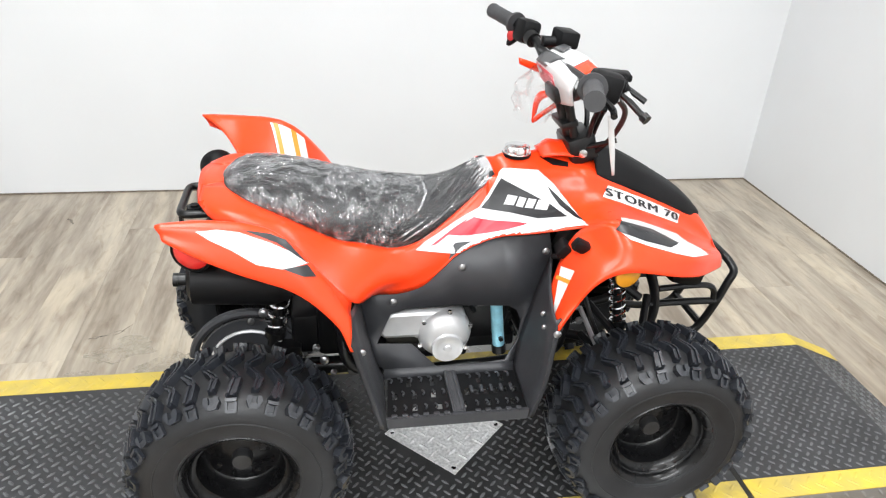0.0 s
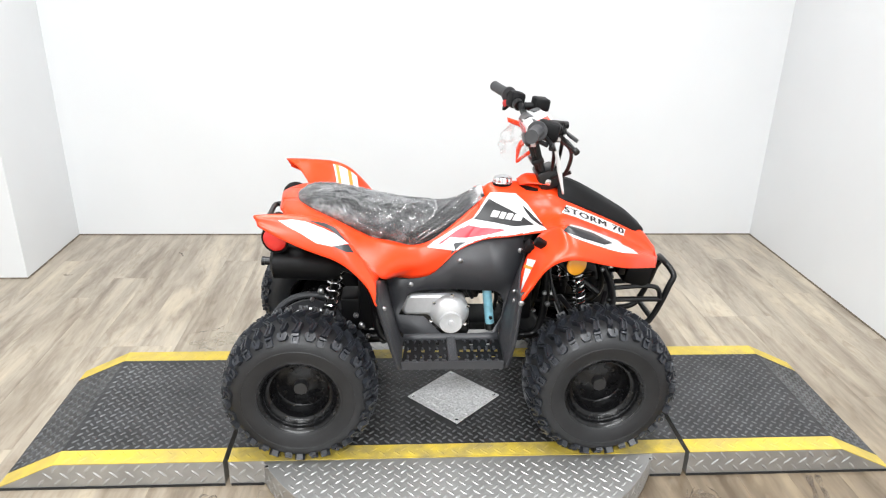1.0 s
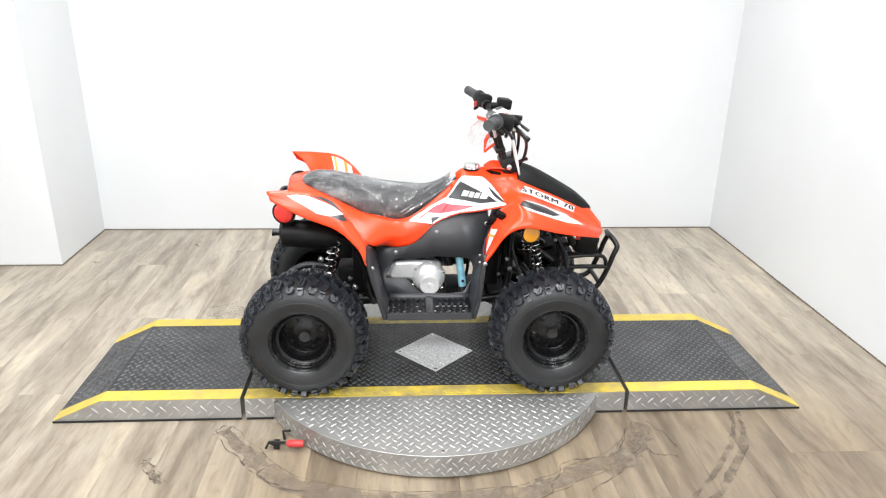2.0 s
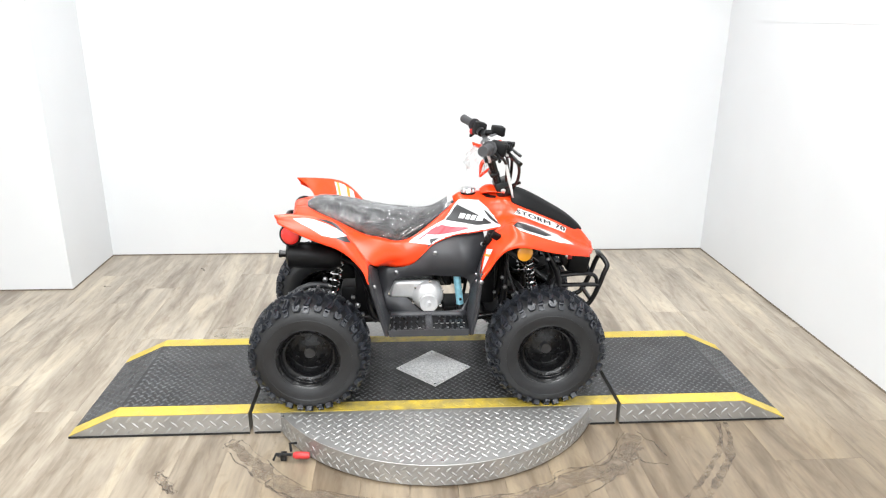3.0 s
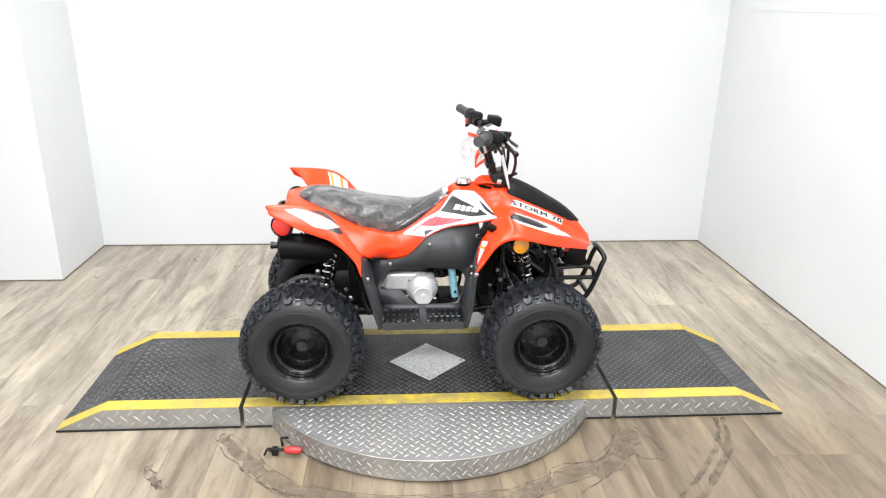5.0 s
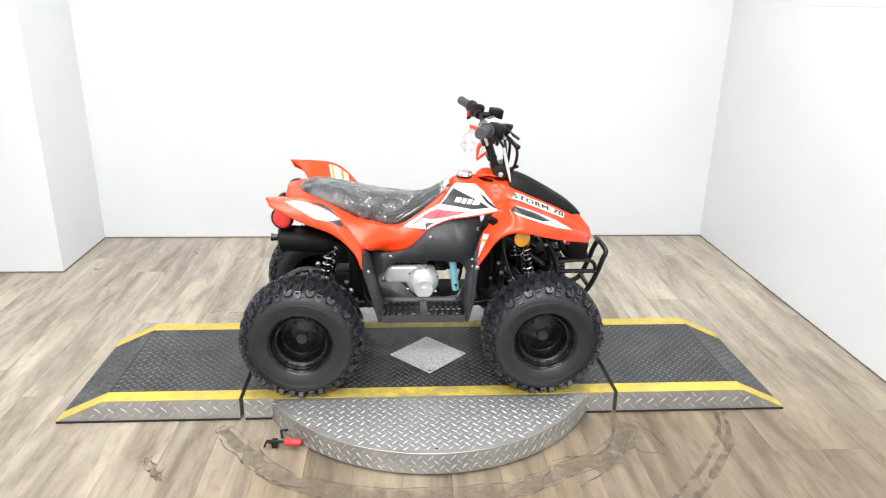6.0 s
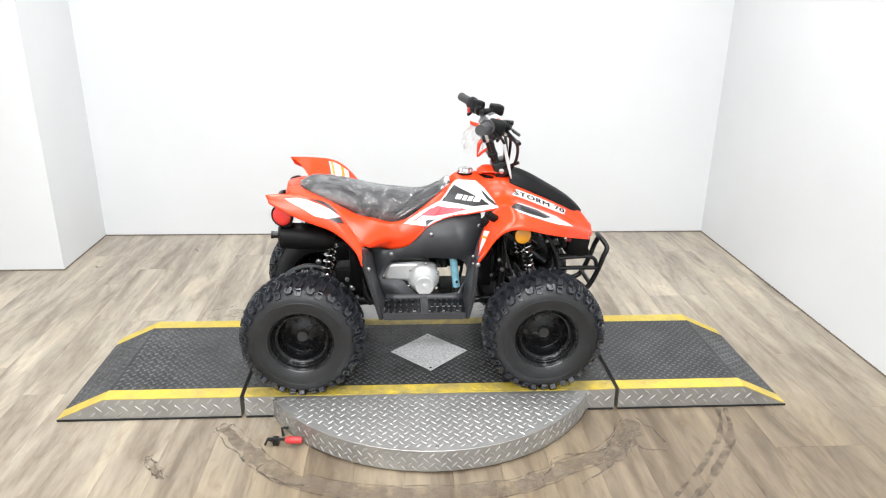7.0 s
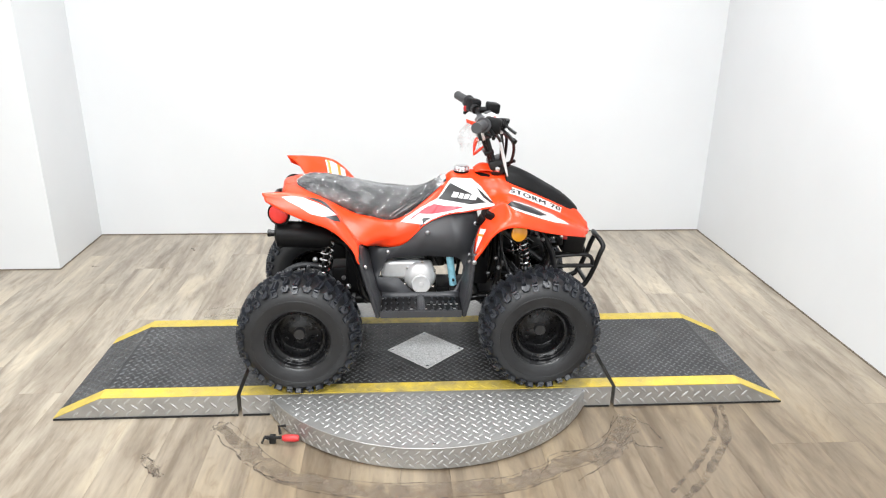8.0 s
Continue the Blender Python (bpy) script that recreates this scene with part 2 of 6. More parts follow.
def wood_material(name):
    """Pale grey-tan vinyl plank with long streaks."""
    m = bpy.data.materials.new(name)
    m.use_nodes = True
    nt = m.node_tree
    b = nt.nodes["Principled BSDF"]
    geo = nt.nodes.new("ShaderNodeNewGeometry")
    info = nt.nodes.new("ShaderNodeObjectInfo")
    off = nt.nodes.new("ShaderNodeVectorMath")
    off.operation = "MULTIPLY_ADD"
    comb = nt.nodes.new("ShaderNodeCombineXYZ")
    nt.links.new(info.outputs["Random"], comb.inputs[0])
    nt.links.new(info.outputs["Random"], comb.inputs[1])
    off.inputs[1].default_value = (7, 13, 0)
    nt.links.new(comb.outputs[0], off.inputs[0])
    nt.links.new(geo.outputs["Position"], off.inputs[2])
    mp = nt.nodes.new("ShaderNodeMapping")
    mp.inputs["Scale"].default_value = (1.0, 0.13, 1)
    nt.links.new(off.outputs[0], mp.inputs["Vector"])
    streak = nt.nodes.new("ShaderNodeTexNoise")
    streak.inputs["Scale"].default_value, streak.inputs["Detail"].default_value, streak.inputs["Distortion"].default_value = 12, 8, 0.8
    nt.links.new(mp.outputs[0], streak.inputs["Vector"])
    fine = nt.nodes.new("ShaderNodeTexNoise")
    fine.inputs["Scale"].default_value, fine.inputs["Detail"].default_value = 90, 5
    nt.links.new(mp.outputs[0], fine.inputs["Vector"])
    blot = nt.nodes.new("ShaderNodeTexNoise")
    blot.inputs["Scale"].default_value, blot.inputs["Detail"].default_value = 2.2, 5
    nt.links.new(geo.outputs["Position"], blot.inputs["Vector"])
    cr = nt.nodes.new("ShaderNodeValToRGB")
    e = cr.color_ramp.elements
    e[0].position, e[0].color = 0.29, (0.215, 0.175, 0.131, 1)
    e[1].position, e[1].color = 0.72, (0.55, 0.482, 0.372, 1)
    mid = cr.color_ramp.elements.new(0.5)
    mid.color = (0.385, 0.335, 0.268, 1)
    add = nt.nodes.new("ShaderNodeMath")
    add.operation = "MULTIPLY_ADD"
    add.inputs[1].default_value = 0.25
    nt.links.new(fine.outputs["Fac"], add.inputs[0])
    sub = nt.nodes.new("ShaderNodeMath")
    sub.operation = "MULTIPLY_ADD"
    sub.inputs[1].default_value, sub.inputs[2].default_value = 0.12, -0.185
    nt.links.new(info.outputs["Random"], sub.inputs[0])
    nt.links.new(sub.outputs[0], add.inputs[2])
    tot = nt.nodes.new("ShaderNodeMath")
    nt.links.new(streak.outputs["Fac"], tot.inputs[0])
    nt.links.new(add.outputs[0], tot.inputs[1])
    nt.links.new(tot.outputs[0], cr.inputs["Fac"])
    dirt = nt.nodes.new("ShaderNodeMix")
    dirt.data_type, dirt.blend_type = "RGBA", "MULTIPLY"
    dr = nt.nodes.new("ShaderNodeMapRange")
    dr.inputs["From Min"].default_value, dr.inputs["From Max"].default_value = 0.42, 0.75
    dr.inputs["To Max"].default_value = 0.45
    nt.links.new(blot.outputs["Fac"], dr.inputs["Value"])
    nt.links.new(dr.outputs[0], dirt.inputs["Factor"])
    # darker flecks and knots along the grain
    mp2 = nt.nodes.new("ShaderNodeMapping")
    mp2.inputs["Scale"].default_value = (1.0, 0.28, 1)
    nt.links.new(off.outputs[0], mp2.inputs["Vector"])
    fl = nt.nodes.new("ShaderNodeTexNoise")
    fl.inputs["Scale"].default_value, fl.inputs["Detail"].default_value, fl.inputs["Roughness"].default_value, fl.inputs["Distortion"].default_value = 24, 6, 0.6, 1.2
    nt.links.new(mp2.outputs[0], fl.inputs["Vector"])
    fr = nt.nodes.new("ShaderNodeMapRange")
    fr.inputs["From Min"].default_value, fr.inputs["From Max"].default_value, fr.inputs["To Max"].default_value = 0.51, 0.72, 0.62
    nt.links.new(fl.outputs["Fac"], fr.inputs["Value"])
    fleck = nt.nodes.new("ShaderNodeMix")
    fleck.data_type, fleck.blend_type = "RGBA", "MULTIPLY"
    nt.links.new(fr.outputs[0], fleck.inputs["Factor"])
    nt.links.new(cr.outputs["Color"], fleck.inputs["A"])
    fleck.inputs["B"].default_value = (0.58, 0.50, 0.42, 1)
    nt.links.new(fleck.outputs["Result"], dirt.inputs["A"])
    dirt.inputs["B"].default_value = (0.72, 0.66, 0.58, 1)
    # brown grime trodden into the floor in front of the turntable, plus painted light falloff
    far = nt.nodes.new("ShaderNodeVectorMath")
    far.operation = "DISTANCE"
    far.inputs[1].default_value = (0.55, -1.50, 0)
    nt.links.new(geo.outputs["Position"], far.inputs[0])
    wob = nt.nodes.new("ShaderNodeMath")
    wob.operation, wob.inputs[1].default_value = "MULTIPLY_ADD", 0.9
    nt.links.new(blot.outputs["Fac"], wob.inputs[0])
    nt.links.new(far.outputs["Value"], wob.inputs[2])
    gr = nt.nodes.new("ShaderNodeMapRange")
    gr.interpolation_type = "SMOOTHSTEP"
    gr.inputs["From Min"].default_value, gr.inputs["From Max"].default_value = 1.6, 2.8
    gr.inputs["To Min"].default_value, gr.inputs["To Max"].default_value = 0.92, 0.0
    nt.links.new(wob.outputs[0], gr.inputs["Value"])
    grime_and_falloff = nt.nodes.new("ShaderNodeMix")
    grime_and_falloff.data_type, grime_and_falloff.blend_type = "RGBA", "MULTIPLY"
    nt.links.new(gr.outputs[0], grime_and_falloff.inputs["Factor"])
    nt.links.new(dirt.outputs["Result"], grime_and_falloff.inputs["A"])
    grime_and_falloff.inputs["B"].default_value = (0.46, 0.405, 0.34, 1)
    nt.links.new(grime_and_falloff.outputs["Result"], b.inputs["Base Color"])
    b.inputs["Roughness"].default_value = 0.28
    b.inputs["Specular IOR Level"].default_value = 0.65
    bp = nt.nodes.new("ShaderNodeBump")
    bp.inputs["Strength"].default_value, bp.inputs["Distance"].default_value = 0.15, 0.001
    nt.links.new(fine.outputs["Fac"], bp.inputs["Height"])
    nt.links.new(bp.outputs[0], b.inputs["Normal"])
    return m


M_WOOD = wood_material("vinyl_plank")


# ---- mesh helpers ----
def spline(points, n):
    """n points of a smooth curve, evenly spread over the control points' order."""
    p = np.array(points, float)
    if len(p) == 2:
        s = np.linspace(0, 1, n)[:, None]
        return p[0] * (1 - s) + p[1] * s
    q = np.vstack([2 * p[0] - p[1], p, 2 * p[-1] - p[-2]])
    s = np.linspace(0, len(p) - 1 - 1e-9, n)
    i = s.astype(int)
    f = (s - i)[:, None]
    a, b, c, d = q[i], q[i + 1], q[i + 2], q[i + 3]
    return 0.5 * (2 * b + (c - a) * f + (2 * a - 5 * b + 4 * c - d) * f ** 2 + (3 * b - a - 3 * c + d) * f ** 3)


def grid_faces(nu, nv, closed_v=False):
    out = []
    for i in range(nu - 1):
        for j in range(nv if closed_v else nv - 1):
            k = (j + 1) % nv
            out.append((i * nv + j, (i + 1) * nv + j, (i + 1) * nv + k, i * nv + k))
    return out


class Shape:
    """A growing list of vertices and faces."""

    def __init__(self):
        self.v, self.f = [], []

    def add(self, verts, faces):
        o = len(self.v)
        self.v += [tuple(map(float, p)) for p in verts]
        self.f += [tuple(i + o for i in f) for f in faces]
        return self

    def tube(self, points, r, n=10, m=None, closed=False):
        p = np.array(points, float) if m is None else spline(points, m)
        k = len(p)
        rad = np.full(k, r, float) if np.isscalar(r) else np.interp(np.linspace(0, 1, k), np.linspace(0, 1, len(r)), r)
        verts = []
        up = None
        for i in range(k):
            a = p[(i + 1) % k] if closed else p[min(i + 1, k - 1)]
            b = p[i - 1] if closed else p[max(i - 1, 0)]
            t = (a - b) / max(np.linalg.norm(a - b), 1e-9)
            if up is None:
                up = np.array((0, 0, 1.0)) if abs(t[2]) < 0.9 else np.array((1.0, 0, 0))
            s = np.cross(t, up)
            s /= np.linalg.norm(s)
            up = np.cross(s, t)
            for j in range(n):
                g = 2 * math.pi * j / n
                verts.append(p[i] + rad[i] * (math.cos(g) * s + math.sin(g) * up))
        faces = grid_faces(k, n, True)
        if closed:
            faces += [((k - 1) * n + j, j, (j + 1) % n, (k - 1) * n + (j + 1) % n) for j in range(n)]
        else:
            faces += [tuple(range(n)), tuple((k - 1) * n + j for j in reversed(range(n)))]
        return self.add(verts, faces)

    def box(self, c, s, rot=None, bevel=0.0):
        bm = bmesh.new()
        bmesh.ops.create_cube(bm, size=1)
        bmesh.ops.scale(bm, vec=s, verts=bm.verts)
        if bevel:
            bmesh.ops.bevel(bm, geom=bm.edges[:], offset=bevel, segments=2, affect="EDGES", profile=0.5)
        m = Matrix.Translation(c) @ (rot.to_4x4() if rot else Matrix.Identity(4))
        bm.verts.index_update()
        self.add([m @ v.co for v in bm.verts], [tuple(v.index for v in f.verts) for f in bm.faces])
        bm.free()
        return self

    def lathe(self, profile, n=32, m=None, caps=True):
        """Turns (offset along -y, radius) round the y axis."""
        k = len(profile)
        verts = [(r * math.cos(2 * math.pi * j / n), -o, r * math.sin(2 * math.pi * j / n)) for o, r in profile for j in range(n)]
        if m is not None:
            verts = [m @ Vector(p) for p in verts]
        faces = grid_faces(k, n, True)
        if caps:
            faces += [tuple(reversed(range(n))), tuple((k - 1) * n + j for j in range(n))]
        return self.add(verts, faces)

    def prism(self, poly, y0, y1, at=(0, 0, 0)):
        """A polygon in x, z, drawn out from y0 to y1."""
        n = len(poly)
        verts = [(x + at[0], y0 + at[1], z + at[2]) for x, z in poly] + [(x + at[0], y1 + at[1], z + at[2]) for x, z in poly]
        return self.add(verts, [tuple(range(n)), tuple(reversed(range(n, 2 * n)))] + [(i, i + n, (i + 1) % n + n, (i + 1) % n) for i in range(n)])

    def mirrored(self):
        o = len(self.v)
        self.v += [(x, -y, z) for x, y, z in self.v]
        self.f += [tuple(i + o for i in reversed(f)) for f in self.f]
        return self

    def moved(self, m):
        self.v = [tuple(m @ Vector(p)) for p in self.v]
        return self


def link(name, shape, material, parent=None, label="", smooth=True, angle=40, thick=0.0, bevel=0.0, shift=(0, 0, 0)):
    me = bpy.data.meshes.new(name)
    me.from_pydata([(x + shift[0], y + shift[1], z + shift[2]) for x, y, z in shape.v], [], shape.f)
    me.validate()
    bm = bmesh.new()
    bm.from_mesh(me)
    bmesh.ops.recalc_face_normals(bm, faces=bm.faces)
    if smooth:
        for f in bm.faces:
            f.smooth = True
        for e in bm.edges:
            if len(e.link_faces) == 2 and e.calc_face_angle(0) > radians(angle):
                e.smooth = False
    bm.to_mesh(me)
    bm.free()
    me.materials.append(material)
    ob = new(name, me)
    if parent is not None:
        ob.parent = parent
    if label:
        tagged(ob, label)
    if thick:
        s = ob.modifiers.new("thickness", "SOLIDIFY")
        s.thickness, s.offset = thick, 0
    if bevel:
        b = ob.modifiers.new("edge", "BEVEL")
        b.width, b.segments, b.limit_method = bevel, 2, "ANGLE"
    return ob


# ---- room ----
BACK, RIGHT, LEFT, PIER = 1.651, 1.773, -1.852, 1.10
FRONT, FAR_LEFT = -4.2, -3.6


def slab(name, lo, hi, material, label, category):
    s = Shape().box([(a + b) / 2 for a, b in zip(lo, hi)], [b - a for a, b in zip(lo, hi)])
    return tagged(link(name, s, material, smooth=False), label, category, kind="structure")


slab("wall_north", (LEFT - 0.12, BACK, 0), (RIGHT + 0.12, BACK + 0.12, CEIL), M_WALL, "plain white painted wall behind the quad bike", "wall")
slab("wall_east", (RIGHT, FRONT, 0), (RIGHT + 0.12, BACK, CEIL), M_WALL, "plain white painted side wall with scuffs", "wall")
slab("trim", (RIGHT - 0.002, FRONT, 1.372), (RIGHT, BACK, 1.468), M_WALL, "plain white board along the side wall", "trim")
slab("wall_pier", (FAR_LEFT, PIER, 0), (LEFT, BACK + 0.12, CEIL), M_WALL, "white painted wall pier standing forward of the back wall", "wall")
slab("wall_west", (FAR_LEFT - 0.12, FRONT, 0), (FAR_LEFT, PIER, CEIL), M_WALL, "plain white painted side wall", "wall")
slab("wall_south", (FAR_LEFT - 0.12, FRONT - 0.12, 0), (RIGHT + 0.12, FRONT, CEIL), M_WALL, "plain white painted wall", "wall")
slab("ceiling", (FAR_LEFT - 0.12, FRONT - 0.12, CEIL), (RIGHT + 0.12, BACK + 0.12, CEIL + 0.1), M_CEIL, "plain white painted ceiling", "ceiling")
floor = slab("floor", (FAR_LEFT - 0.12, FRONT - 0.12, -0.12), (RIGHT + 0.12, BACK + 0.12, -0.004), M_JOINT, "pale tan vinyl plank floor with scuffs and cracks", "floor")


# ---- ramp and turntable ----
TOP, HALF, JOINT, CREST, TOE, DISC = 0.08, 0.296, 0.650, 1.110, 1.272, 0.622
STRIPE = 0.238


def lozenge(shape, c, along, across, normal, length, width, height):
    c, along, across, normal = (np.array(a, float) for a in (c, along, across, normal))
    a, b = along * length / 2, across * width / 2
    v = [c - a, c - a * 0.5 + b, c + a * 0.5 + b, c + a, c + a * 0.5 - b, c - a * 0.5 - b, c - a * 0.45 + normal * height, c + a * 0.45 + normal * height]
    shape.add(v, [(0, 6, 1), (1, 6, 7, 2), (2, 7, 3), (3, 7, 4), (4, 7, 6, 5), (5, 6, 0)])


def tread(shape, origin, ax, ay, normal, nx, ny, pitch, keep, length=0.030, width=0.0085, height=0.0016):
    """Raised lozenges on a plane, turned in every other column, over nx by ny pitches."""
    origin, ax, ay = (np.array(a, float) for a in (origin, ax, ay))
    step, m = pitch / math.sqrt(2), length * 0.36
    for i in range(int(nx / step) + 1):
        for k in range(int(ny / step) + 1):
            u, w = (i + 0.6) * step, (k + 0.85) * step
            if (i + k) % 2 or not m < u < nx - m or not m < w < ny - m or not keep(u, w):
                continue
            s = 1 if i % 2 else -1
            lozenge(shape, origin + u * ax + w * ay, (ax + s * ay) / math.sqrt(2), (ay - s * ax) / math.sqrt(2), normal, length, width, height)


def strip(xs_zs, y0, y1, t=0.002):
    """A thin plate that follows a line in x, z."""
    s = Shape()
    n = len(xs_zs)
    v = []
    for dz in (0, t):
        for y in (y0, y1):
            v += [(x, y, z + dz) for x, z in xs_zs]
    f = []
    for i in range(n - 1):
        f += [(i, i + 1, n + i + 1, n + i), (2 * n + i, 3 * n + i, 3 * n + i + 1, 2 * n + i + 1), (i, 2 * n + i, 2 * n + i + 1, i + 1), (n + i, n + i + 1, 3 * n + i + 1, 3 * n + i)]
    f += [(0, n, 3 * n, 2 * n), (n - 1, 3 * n - 1, 4 * n - 1, 2 * n - 1)]
    return s.add(v, f)


def ramp_section(sign, label, studded):
    thing = tagged(new("ramp_section"), label, "ramp", "ramp sections")
    j = JOINT + 0.007
    prof = [(j, 0.003), (TOE, 0.003), (TOE, 0.006), (CREST, TOP), (j, TOP)]
    flip = Matrix.Diagonal((sign, 1, 1, 1))
    link("ramp_body", Shape().prism(prof, -HALF, HALF).moved(flip), M_PLATE, thing, "bare aluminium sides", smooth=False)
    for y in (-HALF, HALF):
        link("foot_strip", Shape().box(((j + TOE) / 2, y, 0.0035), (TOE - j, 0.005, 0.007)).moved(flip), M_FOOT, thing, "black strip along the foot", smooth=False)
    line = [(j, TOP), (CREST, TOP), (TOE, 0.006)]
    link("top_sheet", strip(line, -STRIPE + 0.001, STRIPE - 0.001).moved(flip), M_MAT, thing, "dark painted top sheet", smooth=False)
    for a, b in ((-HALF, -STRIPE), (STRIPE, HALF)):
        link("yellow_stripe", strip(line, a, b, 0.0024).moved(flip), M_YEL, thing, "worn yellow edge stripe", smooth=False)
    st = Shape()
    for y0 in (-HALF + 0.002, STRIPE):
        tread(st, (j, y0, TOP + 0.0024), (1, 0, 0), (0, 1, 0), (0, 0, 1), CREST - j, 0.058, 0.029, lambda u, w: True, 0.028, 0.008, 0.0018)
    tagged(link("stripe_tread", st.moved(flip), M_YEL, thing, "raised tread under yellow paint"), kind="stuff")
    lugs = Shape()
    n = (0, -1, 0)
    tread(lugs, (j, -HALF, 0.003), (1, 0, 0), (0, 0, 1), n, TOE - j, 0.080, 0.031, lambda u, w: w < (TOE - j - u) * 0.48 - 0.010, 0.033, 0.0080, 0.0020)
    tagged(link("side_tread", lugs.moved(flip), M_LUG, thing, "raised tread lozenges"), kind="stuff")
    slope = (CREST - TOE, 0, TOP - 0.006)
    ln = math.hypot(slope[0], slope[2])
    ax = (-slope[0] / ln, 0, -slope[2] / ln)
    nn = (slope[2] / ln, 0, -slope[0] / ln)
    top = Shape()
    tread(top, (CREST, -STRIPE, TOP + 0.002), ax, (0, 1, 0), nn, ln, 2 * STRIPE, 0.0215, lambda u, w: True, 0.0215, 0.0068, 0.0026)
    if not studded:
        fine = Shape()
        tread(fine, (j, -STRIPE, TOP + 0.002), (1, 0, 0), (0, 1, 0), (0, 0, 1), CREST - j, 2 * STRIPE, 0.0215, lambda u, w: True, 0.0185, 0.0066, 0.0014)
        tagged(link("fine_tread", fine.moved(flip), M_MATLUG, thing, "fine worn tread"), kind="stuff")
    if studded:
        tread(top, (j, -STRIPE, TOP + 0.002), (1, 0, 0), (0, 1, 0), (0, 0, 1), CREST - j, 2 * STRIPE, 0.0215, lambda u, w: True, 0.0215, 0.0068, 0.0026)
    tagged(link("top_tread", top.moved(flip), M_MATLUG, thing, "dark raised tread lozenges"), kind="stuff")
    return thing


ramp_section(-1, "dark treaded aluminium ramp with yellow edge stripes on the floor", True)
ramp_section(1, "dark finely treaded aluminium ramp with yellow edge stripes on the floor", False)

platform = tagged(new("platform"), "dark treaded centre platform with yellow stripes and a silver diamond", "platform")
j = JOINT - 0.007
link("platform_body", Shape().box((0, 0, (TOP + 0.004) / 2), (2 * j, 2 * HALF, TOP - 0.004)), M_PLATE, platform, "bare aluminium sides", smooth=False)
for x in (-0.595, 0.595):
    for y in (-HALF, HALF):
        link("foot_strip", Shape().box((x, y, 0.0035), (0.09, 0.005, 0.007)), M_FOOT, platform, "black strip along the foot", smooth=False)
flat = [(-j, TOP), (j, TOP)]
link("top_sheet", strip(flat, -STRIPE + 0.001, STRIPE - 0.001), M_MAT_SHADE, platform, "dark painted top sheet", smooth=False)
for a, b in ((-HALF, -STRIPE), (STRIPE, HALF)):
    link("yellow_stripe", strip(flat, a, b, 0.0024), M_YELW, platform, "worn yellow edge stripe", smooth=False)
top = Shape()
tread(top, (-j, -STRIPE, TOP + 0.002), (1, 0, 0), (0, 1, 0), (0, 0, 1), 2 * j, 2 * STRIPE, 0.0215, lambda u, w: abs(u - j) + abs(w - STRIPE) > 0.160, 0.0215, 0.0068, 0.0026)
tagged(link("top_tread", top, M_MATLUG, platform, "dark raised tread lozenges"), kind="stuff")
lugs = Shape()
tread(lugs, (-j, -HALF, 0.003), (1, 0, 0), (0, 0, 1), (0, -1, 0), 2 * j, 0.080, 0.031, lambda u, w: abs(u - j) > 0.54, 0.033, 0.0080, 0.0020)
tagged(link("side_tread", lugs, M_LUG, platform, "raised tread lozenges"), kind="stuff")
d = 0.146
st = Shape()
for y0 in (-HALF + 0.002, STRIPE):
    tread(st, (-j, y0, TOP + 0.0024), (1, 0, 0), (0, 1, 0), (0, 0, 1), 2 * j, 0.058, 0.029, lambda u, w: True, 0.028, 0.008, 0.0018)
tagged(link("stripe_tread", st, M_YELW, platform, "raised tread under worn yellow paint"), kind="stuff")
dia = Shape().add([(d, 0, TOP + 0.002), (0, d, TOP + 0.002), (-d, 0, TOP + 0.002), (0, -d, TOP + 0.002), (d, 0, TOP + 0.005), (0, d, TOP + 0.005), (-d, 0, TOP + 0.005), (0, -d, TOP + 0.005)],
                  [(4, 5, 6, 7), (0, 1, 5, 4), (1, 2, 6, 5), (2, 3, 7, 6), (3, 0, 4, 7)])
link("diamond_plate", dia, M_GRIT, platform, "silver speckled diamond plate", smooth=False)
tr = Shape()
tread(tr, (-0.16, -0.16, TOP + 0.005), (1, 0, 0), (0, 1, 0), (0, 0, 1), 0.32, 0.32, 0.031, lambda u, w: abs(u - 0.16) + abs(w - 0.16) < 0.128, 0.032, 0.0085, 0.0026)
tagged(link("diamond_tread", tr, M_GRIT, platform, "raised tread lozenges"), kind="stuff")

for x, y in ((0.128, 0), (-0.128, 0), (0, 0.128), (0, -0.128)):
    link("screw", Shape().lathe([(0, 0.006), (0.0015, 0.0055), (0.0025, 0.001)], 10, Matrix.Translation((x, y, TOP + 0.005)) @ Euler((radians(-90), 0, 0)).to_matrix().to_4x4()), M_CHROME, platform, "silver screw")

turntable = tagged(new("turntable"), "round aluminium tread-plate turntable under the platform", "turntable")
N = 128
ring = [(DISC * math.cos(2 * math.pi * i / N), DISC * math.sin(2 * math.pi * i / N)) for i in range(N)]


def half_disc(side):
    """The part of the disc that stands out beyond the platform, on one side of it."""
    a0 = math.asin((HALF + 0.002) / DISC)
    pts = [(DISC * math.cos(a), side * DISC * math.sin(a)) for a in np.linspace(a0, math.pi - a0, 70)]
    n = len(pts)
    v = [(x, y, 0.006) for x, y in pts] + [(x, y, TOP - 0.0012) for x, y in pts] + [(x * 0.9985, y * 0.9985, TOP) for x, y in pts]
    f = [tuple(range(2 * n, 3 * n)), tuple(range(n))]
    f += [(k * n + i, k * n + (i + 1) % n, (k + 1) * n + (i + 1) % n, (k + 1) * n + i) for k in (0, 1) for i in range(n)]
    return Shape().add(v, f)


